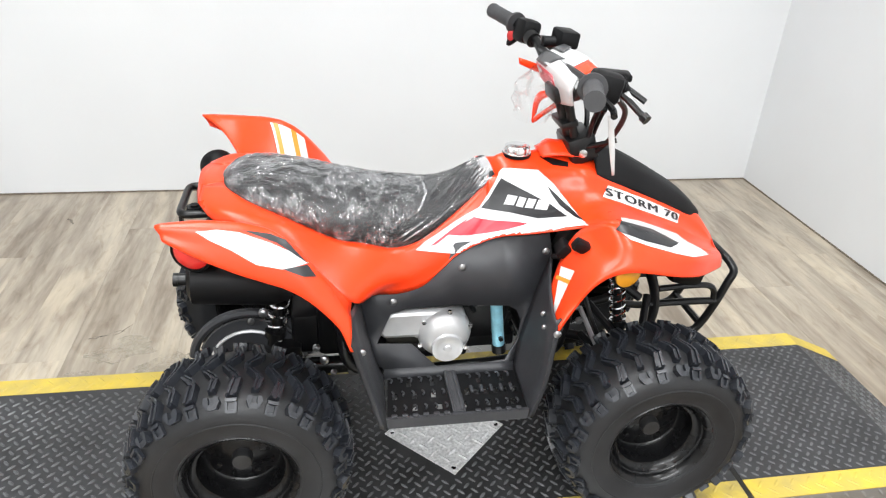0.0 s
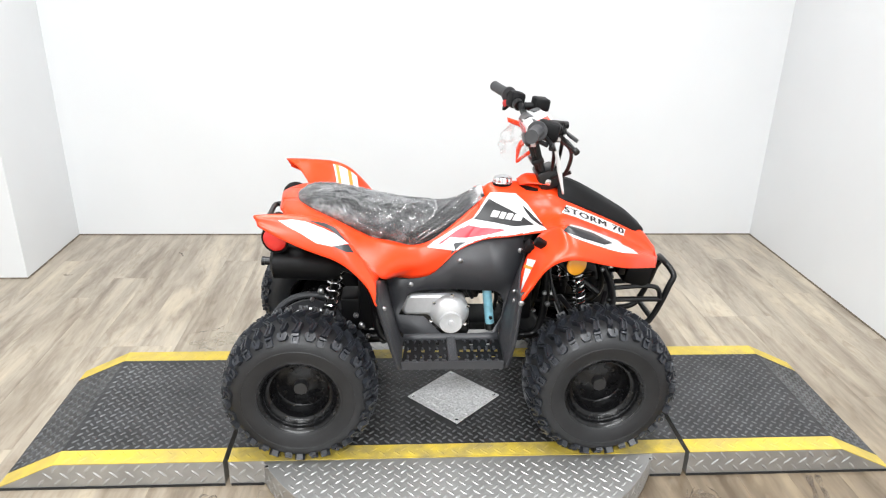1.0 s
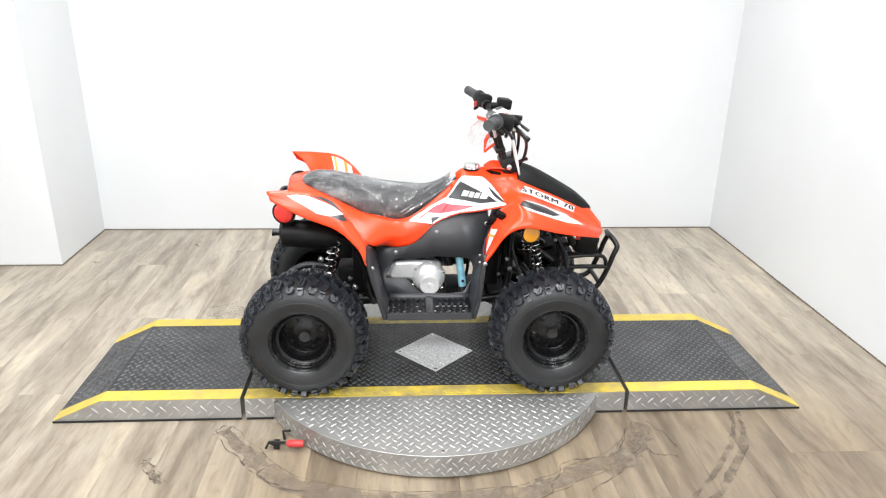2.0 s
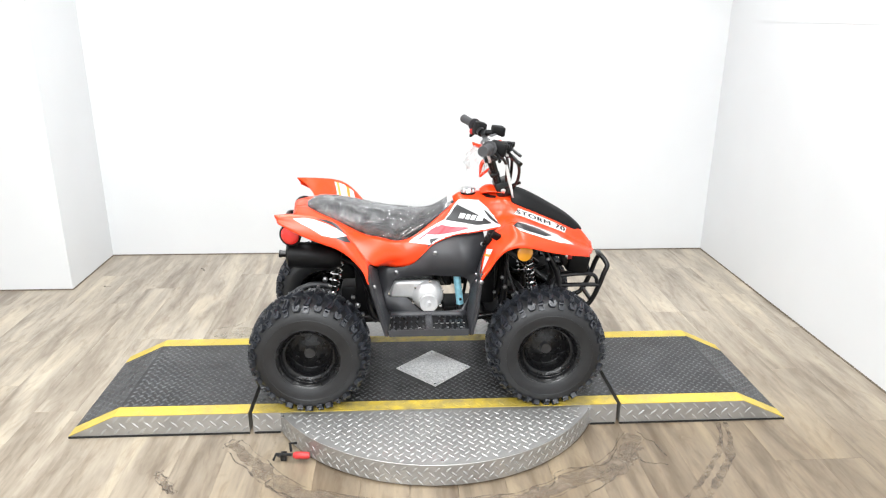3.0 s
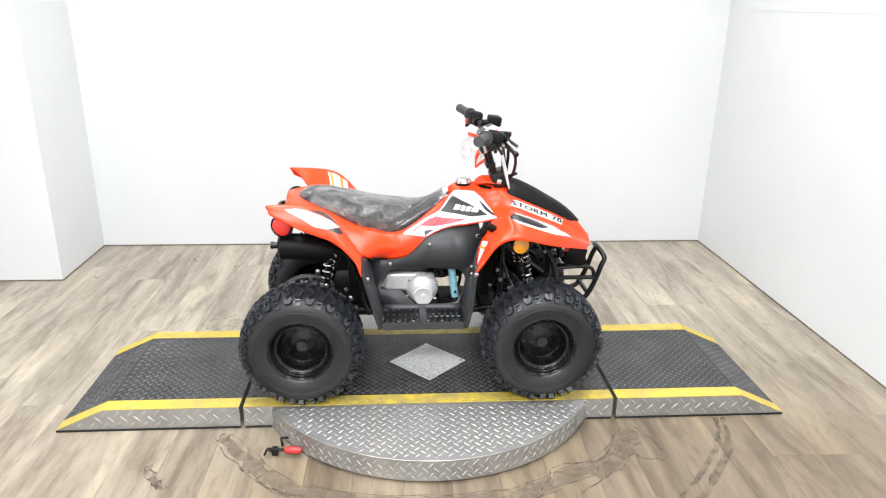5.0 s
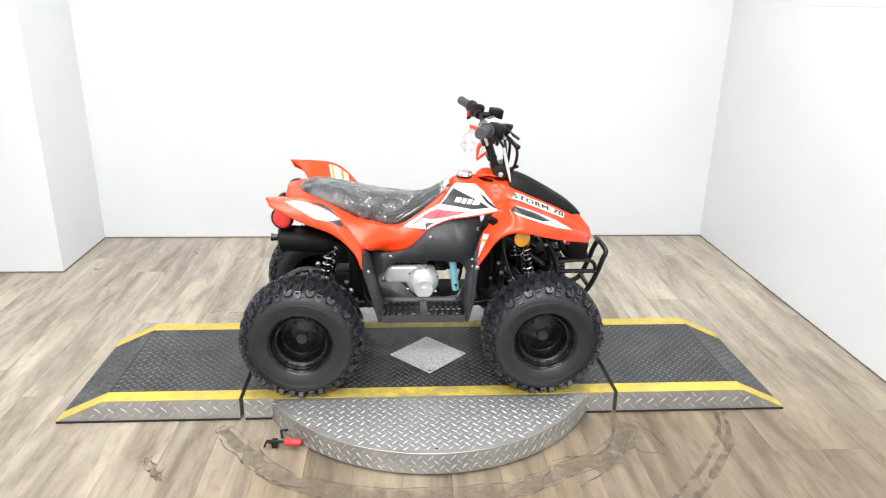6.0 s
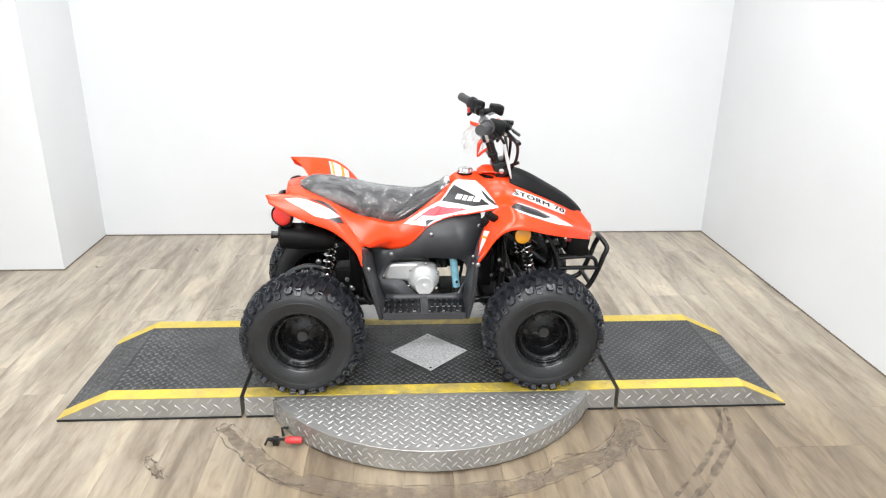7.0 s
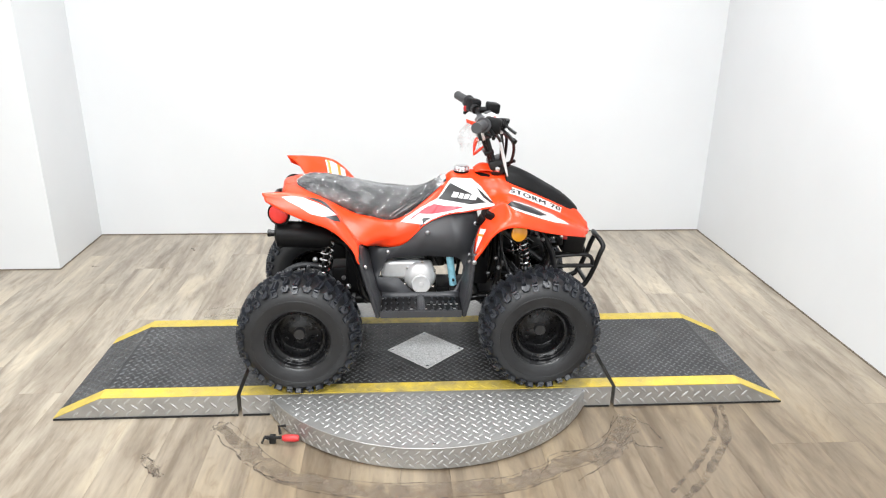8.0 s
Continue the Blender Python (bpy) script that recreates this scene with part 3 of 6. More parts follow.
for side in (-1, 1):
    link("disc_half", half_disc(side), M_PLATE, turntable, "scuffed aluminium tread plate", angle=25)
lugs = Shape()
for side in (-1, 1):
    tread(lugs, (-DISC, side * 0.30, TOP), (1, 0, 0), (0, side, 0), (0, 0, 1), 2 * DISC, 0.33, 0.0245, lambda u, w: math.hypot(u - DISC, w + 0.30) < DISC - 0.014, 0.0265, 0.0066, 0.0018)
tagged(link("disc_tread", lugs, M_LUG, turntable, "raised tread lozenges"), kind="stuff")
for x, y in ((0.535, -0.32), (-0.535, -0.32), (0.0, -0.60)):
    link("screw", Shape().lathe([(0, 0.006), (0.0015, 0.0055), (0.0025, 0.001)], 10, Matrix.Translation((x, y, TOP)) @ Euler((radians(-90), 0, 0)).to_matrix().to_4x4()), M_CHROME, turntable, "silver screw")
rim = Shape()
for i in range(224):
    a = 2 * math.pi * i / 224
    if abs(math.sin(a)) * DISC < HALF + 0.02:
        continue
    s = 1 if i % 2 else -1
    t, up = np.array((-math.sin(a), math.cos(a), 0)), np.array((0, 0, 1))
    for z in ((0.028, 0.0625) if i % 2 else (0.0150, 0.0455)):
        lozenge(rim, (DISC * math.cos(a), DISC * math.sin(a), z), (t + s * up) / 1.414, (up - s * t) / 1.414, (math.cos(a), math.sin(a), 0), 0.0265, 0.0068, 0.0019)
tagged(link("rim_tread", rim, M_LUG, turntable, "raised tread lozenges"), kind="stuff")
# near-black band, painted as the shade below the overhanging rim
link("foot_shade_ring", Shape().add([(x * 0.985, y * 0.985, z) for z in (0, 0.006) for x, y in ring], [(i, (i + 1) % N, N + (i + 1) % N, N + i) for i in range(N)]), M_FOOT, turntable, "black band painted as the shade under the rim")

pin = tagged(new("lock_pin"), "locking pin with red rubber handle at the turntable rim", "lock pin")
pin.matrix_basis = pose(-0.455, -0.468, 0, 0, 0, -4)
link("handle", Shape().tube([(-0.026, 0, 0.024), (-0.018, 0, 0.024), (0.018, 0, 0.024), (0.027, 0, 0.024)], [0.008, 0.0118, 0.0118, 0.009], 14), M_PIN, pin, "red rubber handle")
link("rod", Shape().tube([(-0.085, 0.004, 0.024), (-0.03, 0, 0.026)], 0.005, 8), M_TUBE, pin, "dark steel rod")
link("clamp", Shape().box((-0.06, 0.008, 0.014), (0.02, 0.02, 0.028), bevel=0.003).tube([(-0.07, -0.002, 0.02), (-0.082, -0.008, 0.03), (-0.09, -0.012, 0.012)], 0.004, 6).tube([(-0.035, 0.012, 0.03), (-0.04, 0.02, 0.055), (-0.02, 0.03, 0.05)], 0.005, 6), M_TUBE, pin, "dark steel clamp")


# ---- quad bike ----
MID = 0.062
bike = tagged(new("quad_bike"), "new orange-red youth quad bike with film-wrapped black seat on the platform", "quad bike")
bike.matrix_basis = pose(0, MID, TOP + 0.002)
DOWN = (0, 0, -TOP - 0.002)
SURF = []


def P3(rail):
    """x, distance out from the middle, height -> place on the near side."""
    return [(x, -v, z) for x, v, z in rail]


def patch(rails, nu, nv, keep=True):
    """A smooth sheet laid over rails that have the same number of points."""
    lines = [spline(P3(r), nu) for r in rails]
    pts = []
    for i in range(nu):
        pts += list(spline([l[i] for l in lines], nv))
    if keep:
        SURF.append((np.array(pts), nu, nv))
    return pts, grid_faces(nu, nv)


def bpart(name, shape, material, parent=None, label="", **k):
    return link(name, shape, material, parent or bike, label, shift=DOWN, **k)


# rear bodywork: sides, tail and fenders
R1 = [(-0.493, 0.055, 0.738), (-0.451, 0.045, 0.738), (-0.415, 0.096, 0.730), (-0.341, 0.122, 0.700), (-0.250, 0.130, 0.656), (-0.200, 0.125, 0.644), (-0.143, 0.120, 0.627), (-0.090, 0.112, 0.634), (-0.040, 0.098, 0.665), (0.012, 0.080, 0.703), (0.041, 0.066, 0.727), (0.055, 0.056, 0.745)]
R2 = [(-0.495, 0.085, 0.730), (-0.457, 0.135, 0.727), (-0.401, 0.155, 0.718), (-0.336, 0.165, 0.697), (-0.272, 0.178, 0.648), (-0.200, 0.188, 0.606), (-0.127, 0.150, 0.579), (-0.089, 0.135, 0.584), (-0.035, 0.123, 0.611), (0.008, 0.112, 0.644), (0.032, 0.102, 0.668), (0.046, 0.094, 0.682)]
R3 = [(-0.496, 0.100, 0.722), (-0.464, 0.145, 0.709), (-0.401, 0.170, 0.699), (-0.340, 0.185, 0.677), (-0.285, 0.210, 0.629), (-0.222, 0.235, 0.577), (-0.179, 0.165, 0.548), (-0.128, 0.142, 0.534), (-0.081, 0.134, 0.543), (-0.046, 0.130, 0.573), (-0.024, 0.128, 0.597), (-0.007, 0.126, 0.610)]
FI = [(-0.438, 0.145, 0.703), (-0.422, 0.157, 0.701), (-0.392, 0.166, 0.694), (-0.361, 0.176, 0.683), (-0.330, 0.187, 0.669), (-0.296, 0.198, 0.640), (-0.262, 0.211, 0.607), (-0.226, 0.230, 0.575)]
FJ = [(-0.484, 0.224, 0.745), (-0.448, 0.231, 0.748), (-0.413, 0.238, 0.743), (-0.376, 0.244, 0.736), (-0.344, 0.251, 0.722), (-0.308, 0.261, 0.693), (-0.270, 0.273, 0.651), (-0.231, 0.290, 0.593)]
FC = [(-0.532, 0.274, 0.768), (-0.478, 0.272, 0.769), (-0.428, 0.272, 0.766), (-0.388, 0.275, 0.761), (-0.350, 0.280, 0.748), (-0.314, 0.289, 0.719), (-0.272, 0.304, 0.666), (-0.231, 0.326, 0.601)]
FM = [(-0.528, 0.282, 0.756), (-0.476, 0.289, 0.741), (-0.425, 0.295, 0.729), (-0.385, 0.301, 0.718), (-0.345, 0.307, 0.705), (-0.306, 0.317, 0.679), (-0.262, 0.330, 0.627), (-0.231, 0.342, 0.577)]
FO = [(-0.525, 0.287, 0.748), (-0.472, 0.298, 0.721), (-0.416, 0.306, 0.697), (-0.375, 0.312, 0.683), (-0.335, 0.318, 0.669), (-0.295, 0.327, 0.644), (-0.252, 0.338, 0.598), (-0.233, 0.346, 0.554)]
FL = [(x + 0.004, v - 0.004, z - 0.008) for x, v, z in FO]
body = Shape()
body.add(*patch([R1, R2, R3], 60, 9))
body.add(*patch([FI, FJ, FC, FM, FO, FL], 44, 22))
body.mirrored()
tail = [[(-0.493, 0.055, 0.738), (-0.501, 0.03, 0.740), (-0.503, 0, 0.741), (-0.501, -0.03, 0.740), (-0.493, -0.055, 0.738)],
        [(-0.451, 0.045, 0.738), (-0.459, 0.022, 0.741), (-0.461, 0, 0.742), (-0.459, -0.022, 0.741), (-0.451, -0.045, 0.738)]]
body.add(*patch(tail, 12, 4))
tail_end = [[(x, v, z) for x, v, z in tail[0]], [(-0.496, 0.100, 0.722), (-0.508, 0.04, 0.711), (-0.511, 0, 0.709), (-0.508, -0.04, 0.711), (-0.496, -0.100, 0.722)]]
body.add(*patch(tail_end, 12, 4))
rear_body = bpart("rear_body", body, M_RED, label="orange-red plastic rear fenders and side panels", thick=0.003, angle=50)

# front bodywork: tank cover, hood and front fenders
T0 = [(0.055, 0.000, 0.733), (0.092, 0.000, 0.772), (0.174, 0.000, 0.778), (0.210, 0.000, 0.780), (0.245, 0.000, 0.777), (0.302, 0.000, 0.771), (0.363, 0.000, 0.751), (0.439, 0.000, 0.710), (0.496, 0.000, 0.677), (0.547, 0.000, 0.639), (0.590, 0.000, 0.586)]
TA = [(0.062, 0.030, 0.718), (0.102, 0.032, 0.757), (0.185, 0.036, 0.764), (0.219, 0.040, 0.766), (0.254, 0.040, 0.764), (0.310, 0.038, 0.756), (0.372, 0.038, 0.734), (0.449, 0.036, 0.696), (0.504, 0.031, 0.664), (0.554, 0.024, 0.629), (0.598, 0.021, 0.578)]
T1 = [(0.055, 0.056, 0.745), (0.106, 0.056, 0.742), (0.188, 0.060, 0.749), (0.221, 0.066, 0.752), (0.254, 0.072, 0.757), (0.310, 0.072, 0.739), (0.374, 0.068, 0.712), (0.457, 0.056, 0.674), (0.514, 0.043, 0.643), (0.560, 0.036, 0.609), (0.597, 0.035, 0.569)]
T2 = [(0.046, 0.094, 0.682), (0.108, 0.086, 0.699), (0.171, 0.088, 0.707), (0.217, 0.093, 0.709), (0.252, 0.104, 0.711), (0.307, 0.115, 0.706), (0.375, 0.108, 0.677), (0.456, 0.090, 0.640), (0.516, 0.072, 0.610), (0.566, 0.060, 0.581), (0.600, 0.055, 0.559)]
T3 = [(-0.007, 0.126, 0.610), (0.026, 0.126, 0.629), (0.074, 0.130, 0.648), (0.136, 0.150, 0.663), (0.229, 0.182, 0.690), (0.263, 0.226, 0.719), (0.321, 0.238, 0.704), (0.383, 0.232, 0.677), (0.435, 0.220, 0.657), (0.501, 0.182, 0.625), (0.572, 0.115, 0.580)]
C = [(0.143, 0.245, 0.535), (0.171, 0.205, 0.608), (0.197, 0.190, 0.666), (0.228, 0.190, 0.697), (0.263, 0.226, 0.719), (0.321, 0.238, 0.704), (0.383, 0.232, 0.677), (0.435, 0.220, 0.657), (0.501, 0.182, 0.625), (0.572, 0.115, 0.580)]
CM = [(0.148, 0.278, 0.540), (0.179, 0.250, 0.597), (0.206, 0.243, 0.644), (0.237, 0.243, 0.673), (0.269, 0.264, 0.696), (0.319, 0.270, 0.687), (0.378, 0.264, 0.667), (0.438, 0.246, 0.646), (0.501, 0.196, 0.617), (0.569, 0.126, 0.578)]
D = [(0.149, 0.310, 0.554), (0.180, 0.293, 0.589), (0.206, 0.289, 0.627), (0.236, 0.288, 0.653), (0.273, 0.290, 0.665), (0.317, 0.290, 0.662), (0.378, 0.276, 0.644), (0.444, 0.248, 0.624), (0.506, 0.194, 0.600), (0.564, 0.137, 0.576)]
E = [(x, v + 0.003, z - 0.014) for x, v, z in D]
front = Shape()
front.add(*patch([T0, TA, T1, T2, T3], 60, 22))
front.add(*patch([C, CM, D, E], 50, 14))
front.mirrored()
beak = [[(0.597, 0.035, 0.569), (0.600, 0.018, 0.576), (0.601, 0, 0.578), (0.600, -0.018, 0.576), (0.597, -0.035, 0.569)], [(0.566, 0.137, 0.572), (0.592, 0.07, 0.556), (0.602, 0, 0.547), (0.592, -0.07, 0.556), (0.566, -0.137, 0.572)]]
front.add(*patch(beak, 12, 5))
front_body = bpart("front_body", front, M_RED, label="orange-red plastic tank cover, hood and front fenders", thick=0.003, angle=50)

# triangles of the near side, on which the stickers lie
TRI = []
for pts, nu, nv in SURF:
    for a, b, c, e in grid_faces(nu, nv):
        TRI += [(pts[a], pts[b], pts[c]), (pts[a], pts[c], pts[e])]
TRI = np.array(TRI)
A0, E1, E2 = TRI[:, 0], TRI[:, 1] - TRI[:, 0], TRI[:, 2] - TRI[:, 0]
FRONT_TRI = 2 * sum((nu - 1) * (nv - 1) for _, nu, nv in SURF[:2])
WAY = np.array((0.12, 1.0, -0.5))
WAY = WAY / np.linalg.norm(WAY)


def drop_on(p):
    """The first point of the bodywork along the slanting way, through p, and its normal."""
    o = np.array(p, float) - WAY * 1.5
    h = np.cross(WAY, E2)
    det = np.einsum("ij,ij->i", E1, h)
    det = np.where(abs(det) < 1e-12, 1e-12, det)
    s = o - A0
    u = np.einsum("ij,ij->i", s, h) / det
    q = np.cross(s, E1)
    w = q @ WAY / det
    t = np.einsum("ij,ij->i", E2, q) / det
    t = np.where((u > -0.02) & (w > -0.02) & (u + w < 1.02) & (t > 0.05), t, 9.0)
    i = int(np.argmin(t))
    if t[i] > 8:
        return None
    n = np.cross(E1[i], E2[i])
    n /= np.linalg.norm(n)
    if n @ WAY > 0:
        n = -n
    return o + WAY * t[i], n, i >= FRONT_TRI


def sticker(name, outline, material, lift, parent, label="", edge=0.008):
    """A thin sticker whose outline (x, out, z) is laid on the bodywork."""
    bm = bmesh.new()
    pts = [(x, -v, z) for x, v, z in outline]
    # flat plane across the way of laying
    ex = np.array((1.0, 0, 0))
    ex -= WAY * (ex @ WAY)
    ex /= np.linalg.norm(ex)
    ey = np.cross(WAY, ex)
    flat_pts = [(np.array(p) @ ex, np.array(p) @ ey) for p in pts]
    vs = [bm.verts.new((a, b, 0)) for a, b in flat_pts]
    bm.faces.new(vs)
    bmesh.ops.triangulate(bm, faces=bm.faces[:])
    for _ in range(7):
        long = [e for e in bm.edges if e.calc_length() > edge]
        if not long:
            break
        bmesh.ops.subdivide_edges(bm, edges=long, cuts=1)
        bmesh.ops.triangulate(bm, faces=bm.faces[:])
    bm.verts.index_update()
    out, bad, ahead = [], set(), []
    for v in bm.verts:
        hit = drop_on(ex * v.co.x + ey * v.co.y)
        ahead.append(hit is not None and bool(hit[2]))
        if hit is None:
            bad.add(v.index)
            out.append((0, 0, 0))
        else:
            out.append(hit[0] + hit[1] * lift)
    faces = [tuple(v.index for v in f.verts) for f in bm.faces if not bad & {v.index for v in f.verts}]
    bm.free()
    # a sticker that crosses the joint of two panels is cut there
    for owner, side in ((front_body, True), (rear_body, False)):
        mine = [f for f in faces if (sum(ahead[i] for i in f) >= 2) == side]
        if mine:
            used = sorted({i for f in mine for i in f})
            at = {i: k for k, i in enumerate(used)}
            bpart(name, Shape().add([out[i] for i in used], [tuple(at[i] for i in f) for f in mine]), material, owner, label)


def lettering(text, start, end, height, material, parent, lift=0.0040):
    """Raised-ink words laid on the bodywork from start to end (x, out, z)."""
    cu = bpy.data.curves.new("words", "FONT")
    cu.body, cu.size, cu.offset, cu.space_character, cu.fill_mode = text, 1.0, 0.0, 1.14, "FRONT"
    ob = bpy.data.objects.new("words", cu)
    scene.collection.objects.link(ob)
    bpy.context.view_layer.update()
    me = bpy.data.meshes.new_from_object(ob.evaluated_get(bpy.context.evaluated_depsgraph_get()))
    bpy.data.objects.remove(ob)
    cut = bmesh.new()
    cut.from_mesh(me)
    bmesh.ops.triangulate(cut, faces=cut.faces[:])
    for _ in range(3):
        long = [e for e in cut.edges if e.calc_length() > 0.22]
        if long:
            bmesh.ops.subdivide_edges(cut, edges=long, cuts=1)
            bmesh.ops.triangulate(cut, faces=cut.faces[:])
    cut.to_mesh(me)
    cut.free()
    xs = [v.co.x for v in me.vertices]
    ys = [v.co.y for v in me.vertices]
    lo, wid, hi = min(xs), max(xs) - min(xs), max(ys)
    s, e = np.array(P3([start])[0]), np.array(P3([end])[0])
    ink = Shape()
    # struck three times, a little apart, for a heavy face
    for k, slip in enumerate((-0.035, 0.0, 0.035)):
        verts = []
        for v in me.vertices:
            p = s + (e - s) * (v.co.x + slip - lo) / wid + np.array((0, 0, 1)) * height * v.co.y / hi
            hit = drop_on(p)
            verts.append(hit[0] + hit[1] * (lift + 0.0002 * k))
        ink.add(verts, [tuple(f.vertices) for f in me.polygons])
    return bpart("lettering", ink, material, parent, "dark lettering")


sticker("fender_sticker", [(-0.473, 0.282, 0.758), (-0.439, 0.280, 0.759), (-0.405, 0.282, 0.754), (-0.359, 0.291, 0.739), (-0.321, 0.295, 0.720), (-0.299, 0.298, 0.701), (-0.337, 0.310, 0.698), (-0.380, 0.305, 0.706), (-0.417, 0.296, 0.728), (-0.451, 0.288, 0.744)], M_WHITE, 0.0023, rear_body, "white sticker")
sticker("fender_sticker_dark", [(-0.401, 0.280, 0.757), (-0.362, 0.282, 0.751), (-0.335, 0.284, 0.738), (-0.316, 0.293, 0.719), (-0.300, 0.299, 0.701), (-0.321, 0.297, 0.718), (-0.347, 0.291, 0.737), (-0.378, 0.285, 0.749)], M_INK, 0.0031, rear_body, "black flash")
sticker("fender_sticker_dark", [(-0.339, 0.310, 0.699), (-0.301, 0.301, 0.700), (-0.287, 0.308, 0.680), (-0.306, 0.314, 0.685)], M_INK, 0.0031, rear_body, "black flash")
sticker("tank_sticker", [(0.093, 0.032, 0.752), (0.161, 0.049, 0.754), (0.190, 0.072, 0.734), (0.214, 0.095, 0.706), (0.230, 0.193, 0.698), (0.199, 0.125, 0.660), (0.152, 0.122, 0.647), (0.114, 0.121, 0.642), (0.086, 0.121, 0.634), (0.057, 0.124, 0.621), (0.020, 0.122, 0.610), (-0.022, 0.131, 0.615), (-0.061, 0.126, 0.617), (-0.095, 0.122, 0.620), (-0.075, 0.113, 0.634), (-0.048, 0.107, 0.649), (-0.020, 0.100, 0.666), (0.009, 0.093, 0.681), (0.037, 0.085, 0.693), (0.054, 0.071, 0.713), (0.076, 0.055, 0.743)], M_WHITE, 0.0035, front_body, "white graphic sticker", 0.005)
sticker("tank_sticker_dark", [(0.083, 0.057, 0.741), (0.143, 0.080, 0.716), (0.182, 0.096, 0.697), (0.208, 0.115, 0.678), (0.152, 0.107, 0.672), (0.097, 0.092, 0.682), (0.039, 0.086, 0.691), (0.057, 0.073, 0.707), (0.071, 0.065, 0.728)], M_INK, 0.0043, front_body, "black panel of the graphic", 0.005)
sticker("tank_sticker_dark", [(0.177, 0.074, 0.730), (0.195, 0.086, 0.715), (0.216, 0.104, 0.695), (0.231, 0.162, 0.691), (0.220, 0.123, 0.681), (0.199, 0.099, 0.696), (0.185, 0.085, 0.715)], M_INK, 0.0043, front_body, "black flash", 0.005)
sticker("tank_sticker_red", [(0.024, 0.096, 0.676), (0.063, 0.093, 0.666), (0.109, 0.106, 0.666), (0.131, 0.111, 0.663), (0.089, 0.110, 0.651), (0.050, 0.107, 0.644), (-0.004, 0.115, 0.646), (-0.034, 0.111, 0.647), (-0.006, 0.103, 0.663)], M_DRED, 0.0043, front_body, "crimson flash", 0.005)
sticker("tank_sticker_red", [(-0.066, 0.119, 0.626), (-0.014, 0.104, 0.660), (0.013, 0.097, 0.675), (0.005, 0.101, 0.667), (-0.020, 0.109, 0.652), (-0.053, 0.119, 0.630)], M_DRED, 0.0043, front_body, "thin crimson line", 0.005)
# maker's mark as plain slanting bars
for outline in (
    [(0.086, 0.080, 0.695), (0.106, 0.087, 0.695), (0.115, 0.079, 0.711), (0.095, 0.074, 0.713)],
    [(0.110, 0.089, 0.694), (0.124, 0.093, 0.692), (0.133, 0.084, 0.708), (0.119, 0.080, 0.711)],
    [(0.128, 0.094, 0.692), (0.144, 0.096, 0.690), (0.153, 0.087, 0.706), (0.137, 0.084, 0.708)],
    [(0.148, 0.097, 0.689), (0.172, 0.101, 0.687), (0.180, 0.092, 0.703), (0.157, 0.088, 0.706)],
):
    sticker("mark_bar", outline, M_WHITE, 0.0051, front_body, "plain white bar", 0.02)
# hood sticker with words
sticker("hood_sticker", [(0.302, 0.082, 0.732), (0.391, 0.073, 0.696), (0.491, 0.053, 0.647), (0.483, 0.069, 0.632), (0.373, 0.097, 0.682), (0.287, 0.101, 0.715)], M_WHITE, 0.0023, front_body, "white sticker with dark words")
lettering("STORM 70", (0.2939, 0.0980, 0.7165), (0.4816, 0.0647, 0.6365), 0.0185, M_INK, front_body)
sticker("front_fender_sticker", [(0.289, 0.193, 0.712), (0.341, 0.168, 0.691), (0.393, 0.156, 0.668), (0.442, 0.141, 0.645), (0.444, 0.186, 0.650), (0.484, 0.205, 0.630), (0.422, 0.251, 0.653), (0.379, 0.261, 0.668), (0.322, 0.266, 0.688), (0.283, 0.260, 0.701), (0.269, 0.244, 0.709)], M_WHITE, 0.0030, front_body, "white sticker")
sticker("front_fender_sticker_dark", [(0.278, 0.216, 0.716), (0.350, 0.203, 0.690), (0.378, 0.211, 0.678), (0.400, 0.229, 0.671), (0.370, 0.253, 0.676), (0.312, 0.259, 0.696), (0.271, 0.246, 0.708), (0.263, 0.237, 0.711)], M_INK, 0.0042, front_body, "dark grey flash")
sticker("warning_label", [(0.179, 0.209, 0.621), (0.195, 0.242, 0.629), (0.151, 0.277, 0.545)], M_WHITE, 0.0023, front_body, "small white warning label")
sticker("warning_band", [(0.172, 0.215, 0.605), (0.187, 0.248, 0.612), (0.184, 0.251, 0.605), (0.169, 0.217, 0.598)], M_ORV, 0.0031, front_body, "orange band")
# label on the inside of the far fender
FFAR = Shape()
for (a, b, w0, w1, m) in ((0.42, 0.74, 0.06, 0.46, M_WHITE),):
    pts, nu, nv = SURF[1]
    g = pts.reshape(nu, nv, 3) * np.array((1, -1, 1))
    i0, i1, j0, j1 = int(a * nu), int(b * nu), 1, 7
    sub = g[i0:i1, j0:j1] + np.array((0, -0.002, 0.003))
    FFAR.add(sub.reshape(-1, 3), grid_faces(i1 - i0, j1 - j0))
bpart("warning_label", FFAR, M_WHITE, rear_body, "white warning label on the fender")
ob = Shape()
for a in (0.44, 0.60):
    i0, i1 = int(a * nu), int(a * nu) + 3
    sub = g[i0:i1, j0:j1] + np.array((0, -0.003, 0.0042))
    ob.add(sub.reshape(-1, 3), grid_faces(i1 - i0, j1 - j0))
bpart("warning_band", ob, M_ORV, rear_body, "orange bands on the label")

